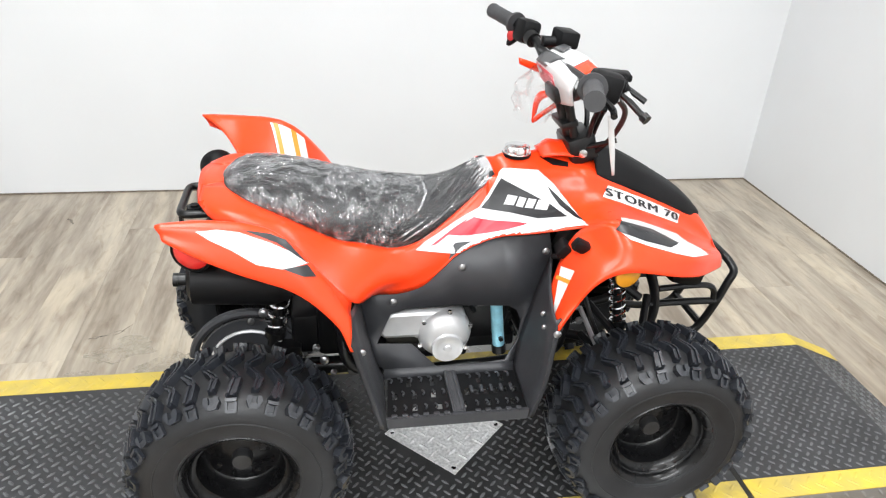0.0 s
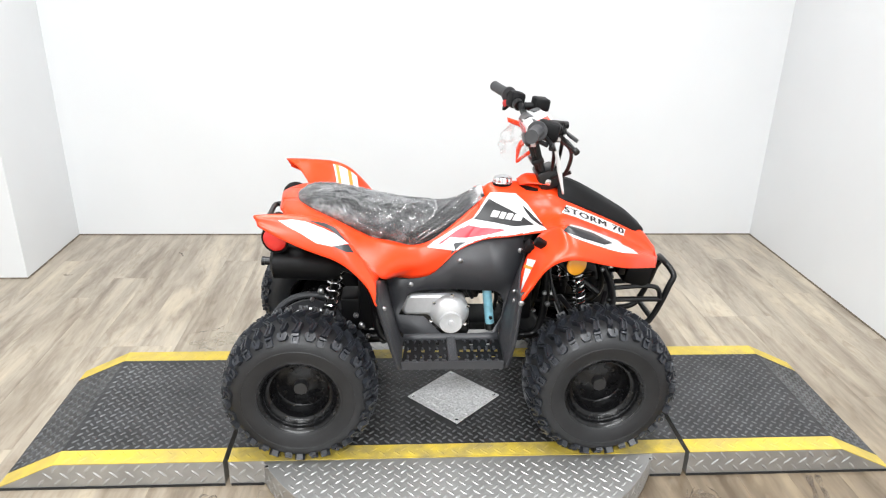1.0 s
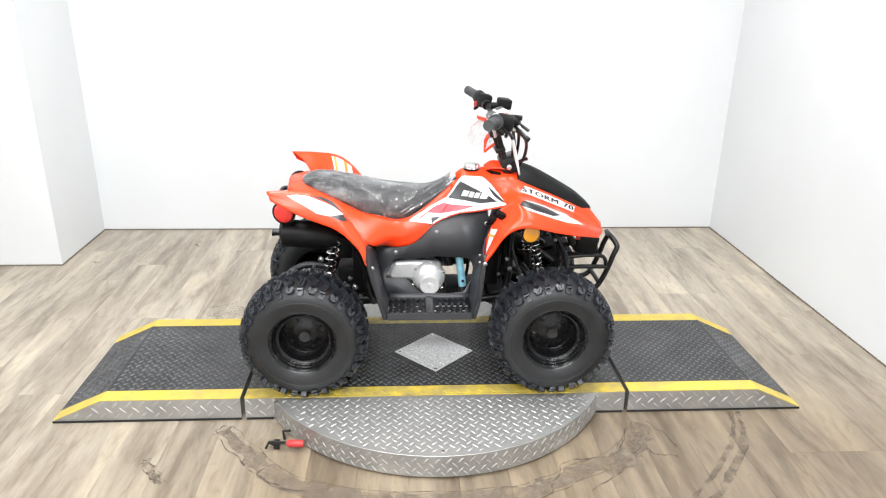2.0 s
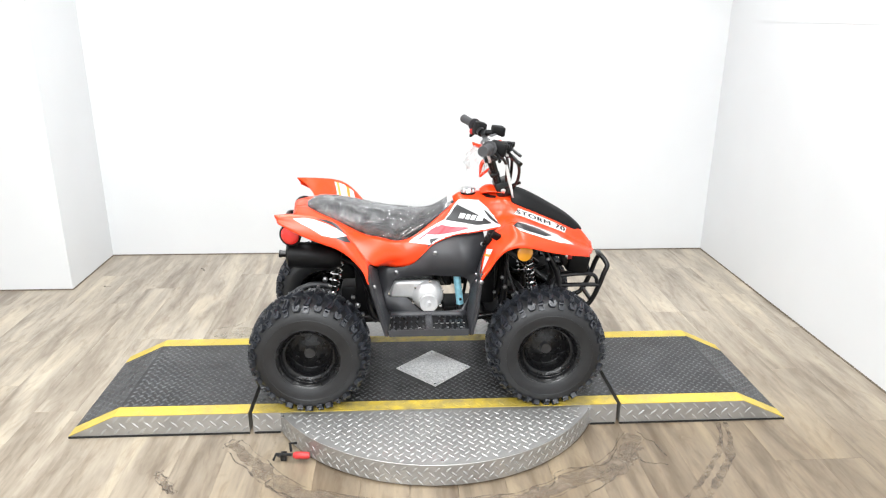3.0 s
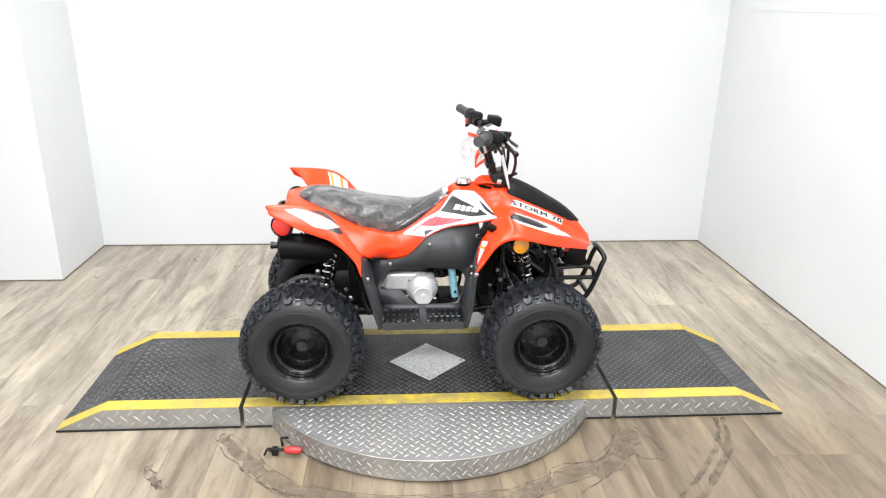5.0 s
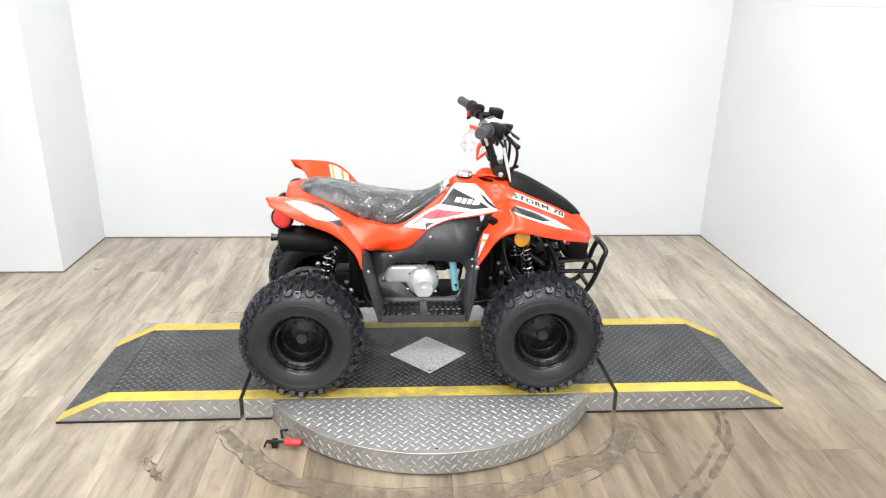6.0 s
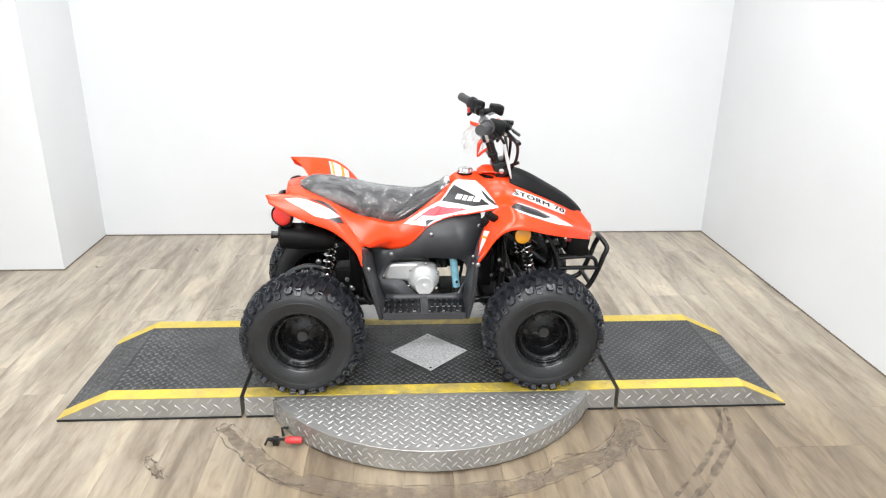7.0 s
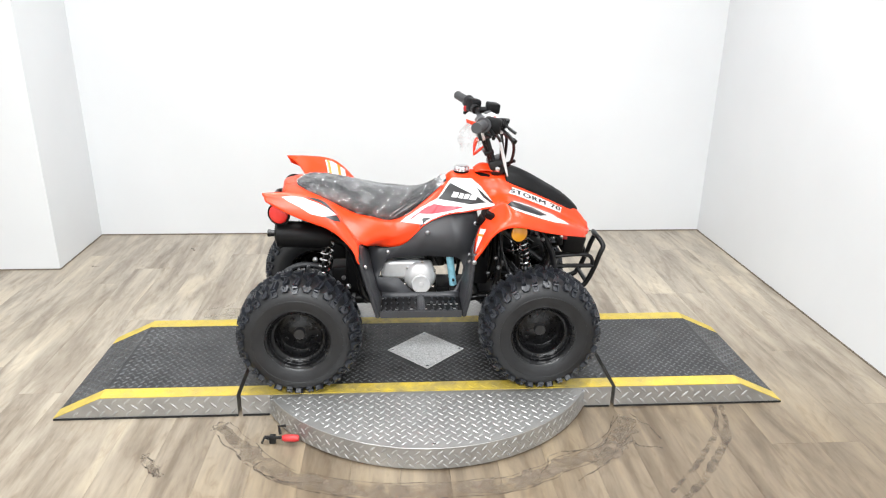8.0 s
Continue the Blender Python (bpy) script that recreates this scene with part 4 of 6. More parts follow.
# nose cap
N0 = [(0.273, 0.000, 0.792), (0.312, 0.000, 0.790), (0.363, 0.000, 0.769), (0.439, 0.000, 0.727), (0.496, 0.000, 0.692), (0.536, 0.000, 0.659), (0.552, 0.000, 0.642)]
NA = [(0.279, 0.042, 0.779), (0.318, 0.042, 0.772), (0.370, 0.042, 0.751), (0.448, 0.038, 0.711), (0.506, 0.030, 0.675), (0.542, 0.022, 0.647), (0.558, 0.016, 0.633)]
NB = [(0.280, 0.068, 0.757), (0.309, 0.071, 0.746), (0.373, 0.068, 0.720), (0.456, 0.056, 0.680), (0.508, 0.044, 0.652), (0.539, 0.032, 0.631), (0.552, 0.024, 0.620)]
NC = [(x, v, z - 0.012) for x, v, z in NB]
cap = Shape().add(*patch([N0, NA, NB, NC], 30, 12, keep=False)).mirrored()
bpart("nose_cap", cap, M_BLACK, label="matt black nose cap", thick=0.004)
# cowl, and its shaded opening painted as a black patch, by the steering stem
bpart("cowl", Shape().add(*patch([[(0.174, 0.03, 0.776), (0.209, 0.043, 0.784), (0.259, 0.045, 0.778)], [(0.169, 0.0, 0.784), (0.199, 0.0, 0.801), (0.259, 0.0, 0.793)]], 12, 6, keep=False)).mirrored(), M_RED, label="raised orange-red cowl", thick=0.004)
sticker("cowl_opening", [(0.166, 0.055, 0.790), (0.196, 0.055, 0.784), (0.225, 0.055, 0.773), (0.224, 0.055, 0.762), (0.192, 0.055, 0.768)], M_BLACK, 0.0023, front_body, "black patch painted as the shaded recess")
bpart("fender_clip", Shape().box((0.206, -0.222, 0.672), (0.032, 0.020, 0.024), Euler((0.3, 0.5, 0)).to_matrix(), 0.005).box((0.184, -0.190, 0.650), (0.024, 0.034, 0.028), Euler((0.2, 0.6, 0)).to_matrix(), 0.005).tube([(0.166, -0.188, 0.632), (0.176, -0.200, 0.638)], 0.006, 8), M_BLACK, label="black rubber fender clip")
# fuel cap
KNOB = [(0.772, 0.025, 0), (0.775, 0.029, 0), (0.778, 0.029, 0), (0.779, 0.0255, 1), (0.788, 0.0255, 1), (0.791, 0.023, 1), (0.7925, 0.018, 0.3), (0.793, 0.0005, 0)]
knob = Shape().add([(0.128 + r * (1 + 0.07 * w * math.cos(10 * g)) * math.cos(g), r * (1 + 0.07 * w * math.cos(10 * g)) * math.sin(g), z) for z, r, w in KNOB for g in np.linspace(0, 2 * math.pi, 81)[:-1]], grid_faces(len(KNOB), 80, True))
cap = bpart("fuel_cap", knob, M_CHROME, label="ribbed chrome fuel cap")
bpart("collar", Shape().lathe([(0, 0.03), (0.006, 0.03), (0.007, 0.027)], 28, Matrix.Translation((0.128, 0.0, 0.770)) @ Euler((radians(-90), 0, 0)).to_matrix().to_4x4()), M_BLACK, cap, "black collar")


# seat under clear film
SX = [(-0.463, 0.006, 0.735, 0.738), (-0.453, 0.048, 0.734, 0.741), (-0.433, 0.081, 0.731, 0.746), (-0.398, 0.108, 0.722, 0.747), (-0.332, 0.121, 0.695, 0.741), (-0.250, 0.128, 0.656, 0.726), (-0.173, 0.121, 0.636, 0.713), (-0.117, 0.114, 0.630, 0.707), (-0.060, 0.102, 0.652, 0.700), (-0.009, 0.085, 0.688, 0.705), (0.034, 0.068, 0.722, 0.726), (0.060, 0.056, 0.743, 0.746), (0.070, 0.046, 0.747, 0.752)]


STATIONS = spline(SX, 90)


def seat_point(f, a, lift):
    """A point over the seat: f along it from tail to tank, a across it from the near side (-1) to the far (1)."""
    x, w, lo, hi = (np.interp(f * 89, range(90), STATIONS[:, k]) for k in range(4))
    q = abs(a) ** 0.8 * (1 if a > 0 else -1)
    y = (w + lift) * math.sin(q * math.pi / 2)
    z = lo - lift + (hi - lo + 2 * lift) * max(0.0, math.cos(abs(q) * math.pi / 2)) ** 0.55
    return x, y, z


def ridge(x, y, w):
    """1 on the crest of a fold, falling off to 0 at w."""
    return max(0.0, 1 - abs(noise.noise(Vector((x, y, 3.3)))) / w) ** 1.5


def seat_shape(lift, wrinkle, nu=90, nv=45):
    v = []
    for i in range(nu):
        f = i / (nu - 1)
        for a in np.linspace(-1, 1, nv):
            x, y, z = seat_point(f, a, lift)
            if wrinkle:
                s = a * 0.17
                wx = x + 0.012 * noise.noise(Vector((x * 18, s * 18, 1.0)))
                ws = s + 0.012 * noise.noise(Vector((x * 18, s * 18, 9.0)))
                g = 0.9 + 0.5 * noise.noise(Vector((x * 7, s * 7, 4.0)))
                c, d = math.cos(g), math.sin(g)
                u, w = wx * d + ws * c, wx * c - ws * d
                calm = min(1.0, max(0.0, (f - 0.07) / 0.08)) * min(1.0, max(0.0, (0.93 - f) / 0.05)) * min(1.0, (1 - abs(a)) * 12)
                # long straight folds fan up towards the tank
                fan = min(1.0, max(0.0, (f - 0.62 + 0.10 * a) / 0.07)) * min(1.0, max(0.0, (0.2 - a) / 0.3))
                h = 0.42 * ridge(u * 22, w * 60, 0.20) + 0.36 * ridge(u * 38 + 5, w * 95, 0.24) + 0.26 * ridge(u * 60 + 9, w * 150, 0.26) + 0.30 * ridge(wx * 85, ws * 100, 0.2) + 0.13 * noise.noise(Vector((wx * 90, ws * 90, 2.0))) + 0.35 * noise.noise(Vector((x * 16, s * 16, 7.0)))
                q = x * 0.80 - (s + 0.17) * 0.60
                h = h * (1 - 0.9 * fan) + fan * (0.9 * ridge(q * 42, (x * 0.6 + s * 0.8) * 3.0, 0.3) + 0.7 * ridge(q * 85, (x * 0.6 + s * 0.8) * 4.0 + 3, 0.35))
                k = wrinkle * h * calm
                ca = math.cos(a * math.pi / 2)
                y, z = y + k * math.sin(a * math.pi / 2), z + k * (0.35 + 0.65 * ca)
            v.append((x, y, z))
    return Shape().add(v, grid_faces(nu, nv))


seat = bpart("seat", seat_shape(0, 0), M_SEAT, label="black vinyl seat", thick=0.006)
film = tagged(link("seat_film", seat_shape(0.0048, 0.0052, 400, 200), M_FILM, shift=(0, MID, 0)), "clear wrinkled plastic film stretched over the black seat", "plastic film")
# footwells
panel_outline = [(-0.209, 0.524), (-0.189, 0.556), (-0.148, 0.557), (-0.107, 0.558), (-0.066, 0.576), (-0.014, 0.632), (0.027, 0.635), (0.075, 0.658), (0.134, 0.672), (0.170, 0.673), (0.183, 0.607), (0.157, 0.531), (0.123, 0.421), (0.112, 0.377), (-0.160, 0.376), (-0.178, 0.395), (-0.193, 0.451)]
hole = [(-0.145, 0.489), (-0.174, 0.431), (-0.103, 0.426), (-0.052, 0.377), (-0.018, 0.374), (0.042, 0.377), (0.094, 0.382), (0.120, 0.424), (0.127, 0.465), (0.118, 0.485), (0.101, 0.495), (-0.018, 0.501), (-0.112, 0.498)]


def panel_out(x, z):
    """How far out the footwell's inner wall stands: it leans out towards its foot and towards the front."""
    return 0.119 + 0.31 * max(0.0, 0.585 - z) + 0.30 * max(0.0, x - 0.12)


def holed_panel(outer, inner):
    bm = bmesh.new()
    for loop in (outer, inner):
        vs = [bm.verts.new((x, -panel_out(x, z), z)) for x, z in loop]
        for i in range(len(vs)):
            bm.edges.new((vs[i], vs[(i + 1) % len(vs)]))
    bmesh.ops.triangle_fill(bm, use_beauty=True, edges=bm.edges[:])
    bm.verts.index_update()
    s = Shape().add([v.co for v in bm.verts], [tuple(v.index for v in f.verts) for f in bm.faces])
    bm.free()
    return s


panel = holed_panel(panel_outline, hole)
wl_i = [(-0.209, 0.138, 0.524), (-0.193, 0.161, 0.451), (-0.178, 0.178, 0.395), (-0.163, 0.190, 0.362)]
wl_m = [(-0.218, 0.211, 0.558), (-0.206, 0.243, 0.496), (-0.185, 0.252, 0.416), (-0.166, 0.255, 0.358)]
wl_o = [(-0.228, 0.285, 0.592), (-0.219, 0.326, 0.542), (-0.192, 0.326, 0.438), (-0.168, 0.320, 0.348)]
wr_i = [(0.183, 0.138, 0.607), (0.157, 0.147, 0.531), (0.125, 0.169, 0.429), (0.113, 0.190, 0.362)]
wr_m = [(0.157, 0.225, 0.583), (0.143, 0.235, 0.524), (0.130, 0.243, 0.429), (0.113, 0.250, 0.360)]
wr_o = [(0.144, 0.302, 0.566), (0.137, 0.312, 0.513), (0.129, 0.314, 0.422), (0.112, 0.314, 0.345)]
panel.add(*patch([wl_i, wl_m, wl_o, [(x - 0.012, v + 0.002, z) for x, v, z in wl_o]], 16, 10, keep=False))
panel.add(*patch([wr_i, wr_m, wr_o, [(x + 0.012, v + 0.002, z) for x, v, z in wr_o]], 16, 10, keep=False))
panel.add(*patch([[(-0.160, 0.184, 0.378), (0.0, 0.184, 0.378), (0.112, 0.184, 0.378)], [(-0.163, 0.196, 0.361), (0.0, 0.196, 0.361), (0.112, 0.196, 0.361)]], 8, 3, keep=False))


def step_shape():
    """A foot tread with real slots."""
    s = Shape()
    nx, ny = 28, 7
    pts = {}

    def at(i, k):
        a = i / nx
        w = k / ny
        x0, x1 = -0.154 - 0.012 * w, 0.113 - 0.003 * w
        return (x0 + (x1 - x0) * a, -(0.193 + 0.124 * w), 0.362)

    verts = [at(i, k) for i in range(nx + 1) for k in range(ny + 1)]
    faces = []
    for i in range(nx):
        for k in range(ny):
            rib = i in (12, 13, 14)
            slot = not rib and 0 < i < nx - 1 and ((k == 3 and i > 14 and i % 2 == 0) or (k == 3 and i < 12 and i % 4 == 1) or (k in (1, 5) and (i + k) % 5 == 0))
            if not slot:
                q = i * (ny + 1) + k
                faces.append((q, q + ny + 1, q + ny + 2, q + 1))
    s.add(verts, faces)
    return s


far_panel = Shape().add(panel.v, panel.f)
far_panel.v = [(x, -y, z) for x, y, z in far_panel.v]
footwells = []
for sgn, sh in ((1, panel), (-1, far_panel)):
    fw = bpart("footwell", sh, M_GREYP, label="charcoal plastic footwell panel", thick=0.004, angle=35)
    footwells.append(fw)
    st = step_shape()
    st.v = [(x, sgn * y, z) for x, y, z in st.v]
    bpart("step", st, M_BLACK, fw, "slotted foot tread", thick=0.004, smooth=False)
    rib = Shape().box((-0.026, -0.254 * sgn, 0.366), (0.026, 0.122, 0.010), bevel=0.002).box((-0.033, -0.254 * sgn, 0.370), (0.006, 0.120, 0.006), bevel=0.001).box((-0.019, -0.254 * sgn, 0.370), (0.006, 0.120, 0.006), bevel=0.001)
    rib.prism([(-0.168, 0.367), (0.111, 0.367), (0.109, 0.344), (-0.165, 0.344)], -0.322 * sgn, -0.315 * sgn)
    for i in range(13):
        x = -0.152 + i * 0.0203
        if abs(x + 0.026) < 0.018:
            continue
        for k in range(3):
            y = 0.209 + k * 0.041
            if k == 1 and x > 0:
                rib.box((x, -y * sgn, 0.3665), (0.007, 0.020, 0.005), bevel=0.0015)
            else:
                rib.tube([(x + 0.005 * math.sin(g), -(y + 0.007 * math.cos(g)) * sgn, 0.3665) for g in np.linspace(0.3, 2.9 + 0.8 * (k == 0), 7)], 0.0022, 6)
        rib.box((x, -0.316 * sgn, 0.3685), (0.011, 0.008, 0.005), bevel=0.0015)
    bpart("step_edge", rib, M_GREYP, fw, "rim, rib and raised teeth")
    for x, v, z, r in ((0.001, 0.130, 0.581, 0.0085), (-0.140, 0.143, 0.514, 0.0085), (0.170, 0.136, 0.615, 0.008), (-0.212, 0.322, 0.529, 0.007), (0.148, 0.314, 0.538, 0.008), (0.137, 0.272, 0.526, 0.006), (0.138, 0.255, 0.545, 0.006)):
        bpart("bolt", Shape().lathe([(0, r), (0.002, r), (0.004, r * 0.75), (0.005, 0.001)], 12, Matrix.Translation((x, -v * sgn, z)) @ Euler((0, 0, 0 if sgn > 0 else math.pi)).to_matrix().to_4x4()), M_STEEL, fw, "steel bolt head")

# engine
eng = bpart("engine", Shape().box((-0.075, 0.0, 0.42), (0.15, 0.17, 0.12), bevel=0.012).box((-0.06, 0, 0.335), (0.20, 0.14, 0.05), bevel=0.01).box((0.03, 0.02, 0.46), (0.08, 0.11, 0.09), bevel=0.01).box((0.06, 0.075, 0.45), (0.16, 0.04, 0.13), bevel=0.01), M_TUBE, label="black engine with a silver clutch cover")
case = Shape().prism([(-0.158, 0.402), (-0.168, 0.42), (-0.154, 0.462), (-0.138, 0.470), (-0.03, 0.470), (0.02, 0.458), (0.026, 0.40), (-0.02, 0.36), (-0.068, 0.38), (-0.088, 0.402)], -0.118, -0.07)
bpart("side_case", case, M_ALU, eng, "silver cast side case", bevel=0.012)
cov = Matrix.Translation((-0.025, -0.10, 0.411))
bpart("clutch_cover", Shape().lathe([(0, 0.058), (0.014, 0.058), (0.024, 0.054), (0.034, 0.044), (0.040, 0.033)], 44, cov).lathe([(0.026, 0.036), (0.040, 0.0355), (0.045, 0.033), (0.046, 0.027), (0.0445, 0.024), (0.0435, 0.012), (0.044, 0.009), (0.047, 0.007), (0.0475, 0.001)], 40, cov @ Matrix.Translation((0.003, 0, -0.021))), M_ALU, eng, "round silver clutch cover")
for a in range(6):
    g = a * math.pi / 3 + 0.4
    bpart("case_bolt", Shape().lathe([(0, 0.005), (0.006, 0.005), (0.0065, 0.001)], 8, Matrix.Translation((-0.025 + 0.058 * math.cos(g), -0.120, 0.411 + 0.058 * math.sin(g)))), M_CHROME, eng)
bpart("blue_tube", Shape().tube([(0.076, -0.118, 0.530), (0.095, -0.122, 0.378)], 0.0135, 16), M_BLUE, label="pale blue damper tube")
bpart("blue_tube_clamp", Shape().tube([(0.095, -0.122, 0.380), (0.0975, -0.122, 0.360)], 0.016, 12).tube([(0.094, -0.136, 0.404), (0.094, -0.143, 0.404)], 0.005, 8), M_TUBE, label="black tube end")
bpart("gearbox", Shape().box((-0.235, 0.02, 0.42), (0.12, 0.15, 0.20), bevel=0.015).box((-0.31, 0.01, 0.37), (0.08, 0.10, 0.10), bevel=0.012).box((0.20, 0.03, 0.45), (0.07, 0.13, 0.22), bevel=0.012).box((-0.02, 0.04, 0.315), (0.36, 0.13, 0.03), bevel=0.006), M_BLACK, eng, "black gearbox and skid plate")
bpart("hose", Shape().tube([(-0.10, -0.09, 0.49), (-0.05, -0.095, 0.502), (0.0, -0.09, 0.498), (0.05, -0.08, 0.49)], 0.007, 8, 20).tube([(0.10, -0.08, 0.50), (0.115, -0.085, 0.45), (0.11, -0.08, 0.40)], 0.006, 8, 14).tube([(0.02, -0.09, 0.50), (0.03, -0.085, 0.47), (0.045, -0.08, 0.44)], 0.006, 8, 12), M_TUBE, label="black engine hoses")
bpart("engine_fitting", Shape().tube([(-0.03, -0.10, 0.493), (-0.03, -0.10, 0.507)], 0.008, 8), M_ALU, label="silver fitting")
bpart("engine_fitting", Shape().tube([(0.03, -0.1, 0.50), (0.06, -0.1, 0.505)], 0.006, 8), M_ALU, label="silver fitting")

# frame
fr = Shape()
for s in (-1, 1):
    fr.tube([(-0.47, 0.05 * s, 0.70), (-0.30, 0.08 * s, 0.66), (-0.15, 0.08 * s, 0.60), (0.0, 0.07 * s, 0.60), (0.16, 0.06 * s, 0.68), (0.25, 0.04 * s, 0.72)], 0.0125, 10, 40)
    fr.tube([(-0.30, 0.08 * s, 0.66), (-0.25, 0.09 * s, 0.45), (-0.21, 0.09 * s, 0.31), (0.0, 0.09 * s, 0.30), (0.18, 0.08 * s, 0.31), (0.26, 0.07 * s, 0.36), (0.27, 0.04 * s, 0.70)], 0.0125, 10, 50)
    fr.tube([(0.26, 0.07 * s, 0.36), (0.36, 0.075 * s, 0.34), (0.46, 0.075 * s, 0.37), (0.47, 0.06 * s, 0.46), (0.40, 0.055 * s, 0.60)], 0.0115, 10, 30)
    fr.tube([(0.27, 0.05 * s, 0.62), (0.40, 0.055 * s, 0.60), (0.50, 0.05 * s, 0.565)], 0.0115, 10, 16)
    fr.tube([(-0.28, 0.085 * s, 0.56), (-0.22, 0.1 * s, 0.42)], 0.010, 8)
    fr.tube([(0.26, 0.07 * s, 0.58), (0.42, 0.09 * s, 0.46)], 0.010, 8)
fr.tube([(-0.22, -0.10, 0.31), (-0.22, 0.10, 0.31)], 0.012, 10).tube([(0.19, -0.09, 0.31), (0.19, 0.09, 0.31)], 0.012, 10)
bpart("frame", fr, M_TUBE, label="black tubular steel frame")
bpart("battery_box", Shape().box((-0.26, 0.0, 0.60), (0.16, 0.15, 0.12), bevel=0.01).box((0.33, 0, 0.60), (0.12, 0.10, 0.09), bevel=0.01).box((-0.02, 0, 0.56), (0.30, 0.14, 0.12), bevel=0.01).box((0.13, 0.0, 0.66), (0.10, 0.14, 0.10), bevel=0.01), M_BLACK, label="black boxes under the bodywork")
for rails in ([[(-0.46, 0.0, 0.69), (-0.38, 0.0, 0.66), (-0.28, 0, 0.56), (-0.24, 0, 0.44)], [(-0.46, 0.13, 0.69), (-0.38, 0.15, 0.66), (-0.29, 0.15, 0.57), (-0.245, 0.13, 0.46)]], [[(0.21, 0.0, 0.46), (0.24, 0, 0.58), (0.30, 0, 0.63), (0.42, 0, 0.61)], [(0.205, 0.13, 0.48), (0.235, 0.15, 0.60), (0.30, 0.16, 0.655), (0.42, 0.13, 0.62)]]):
    bpart("inner_fender", Shape().add(*patch(rails, 16, 4, keep=False)).mirrored(), M_BLACK, label="black inner fender", thick=0.003)

# rear axle, swing arm, drive and muffler
bpart("rear_axle", Shape().tube([(-0.44, -0.295, 0.287), (-0.44, 0.295, 0.287)], 0.016, 14).tube([(-0.44, -0.09, 0.287), (-0.44, 0.09, 0.287)], 0.034, 18), M_TUBE, label="black rear axle")
bpart("swing_arm", Shape().tube([(-0.44, -0.05, 0.287), (-0.33, -0.06, 0.30), (-0.20, -0.07, 0.31)], 0.02, 10, 12).tube([(-0.44, 0.05, 0.287), (-0.33, 0.06, 0.30), (-0.20, 0.07, 0.31)], 0.02, 10, 12).box((-0.36, 0, 0.34), (0.06, 0.12, 0.03), bevel=0.006), M_TUBE, label="black swing arm")
bpart("chain_guard", Shape().tube([(-0.44 + 0.125 * math.cos(a), -0.02, 0.30 + 0.125 * math.sin(a)) for a in np.linspace(0.2, 3.0, 24)], 0.010, 8).lathe([(0, 0.11), (0.008, 0.11), (0.009, 0.05), (0.004, 0.045)], 40, Matrix.Translation((-0.44, -0.02, 0.30))), M_GREYP, label="dark sprocket and chain guard")
bpart("brake_ring", Shape().tube([(-0.44 + 0.085 * math.cos(a), -0.034, 0.30 + 0.085 * math.sin(a)) for a in np.linspace(0, 2 * math.pi, 30)[:-1]], 0.004, 6, closed=True), M_ALU, label="steel sprocket ring")
muf = bpart("muffler", Shape().tube([(-0.522, -0.150, 0.590), (-0.514, -0.150, 0.590), (-0.37, -0.150, 0.580), (-0.335, -0.148, 0.577)], [0.034, 0.046, 0.046, 0.034], 24), M_BLACK, label="matt black muffler")
bpart("tail_pipe", Shape().tube([(-0.515, -0.152, 0.592), (-0.548, -0.152, 0.593)], 0.0115, 14).tube([(-0.540, -0.152, 0.5925), (-0.549, -0.152, 0.593)], 0.013, 14), M_TUBE, muf, "short black tail pipe")
bpart("exhaust_pipe", Shape().tube([(-0.34, -0.148, 0.577), (-0.28, -0.11, 0.53), (-0.24, -0.1, 0.44), (-0.20, -0.1, 0.35), (-0.05, -0.09, 0.30)], 0.013, 10, 30), M_TUBE, muf, "black exhaust pipe")


def shock(top, bot, r, n_turns, near):
    a, b = np.array(top, float), np.array(bot, float)
    ax = (b - a) / np.linalg.norm(b - a)
    s1 = np.cross(ax, (0, 1, 0))
    s1 /= np.linalg.norm(s1)
    s2 = np.cross(ax, s1)
    coil = []
    for i in range(n_turns * 14 + 1):
        f = i / (n_turns * 14)
        g = f * n_turns * 2 * math.pi
        coil.append(a + (b - a) * (0.12 + 0.72 * f) + r * (math.cos(g) * s1 + math.sin(g) * s2))
    ob = bpart("shock_absorber", Shape().tube([a, a + (b - a) * 0.5], r * 0.45, 10).tube([a + (b - a) * 0.45, b], r * 0.6, 10).tube([a + (b - a) * 0.84, a + (b - a) * 0.9], r * 1.15, 14).tube([a + (b - a) * 0.08, a + (b - a) * 0.13], r * 1.1, 14), M_TUBE, label="black shock absorber with chrome coil spring")
    bpart("spring", Shape().tube(coil, r * 0.17, 7), M_CHROME, ob, "chrome coil spring")
    return ob


shock((-0.340, -0.030, 0.585), (-0.392, -0.030, 0.345), 0.020, 7, 1)
for s in (-1, 1):
    shock((0.338, 0.112 * s, 0.575), (0.370, 0.120 * s, 0.385), 0.0165, 8, s)

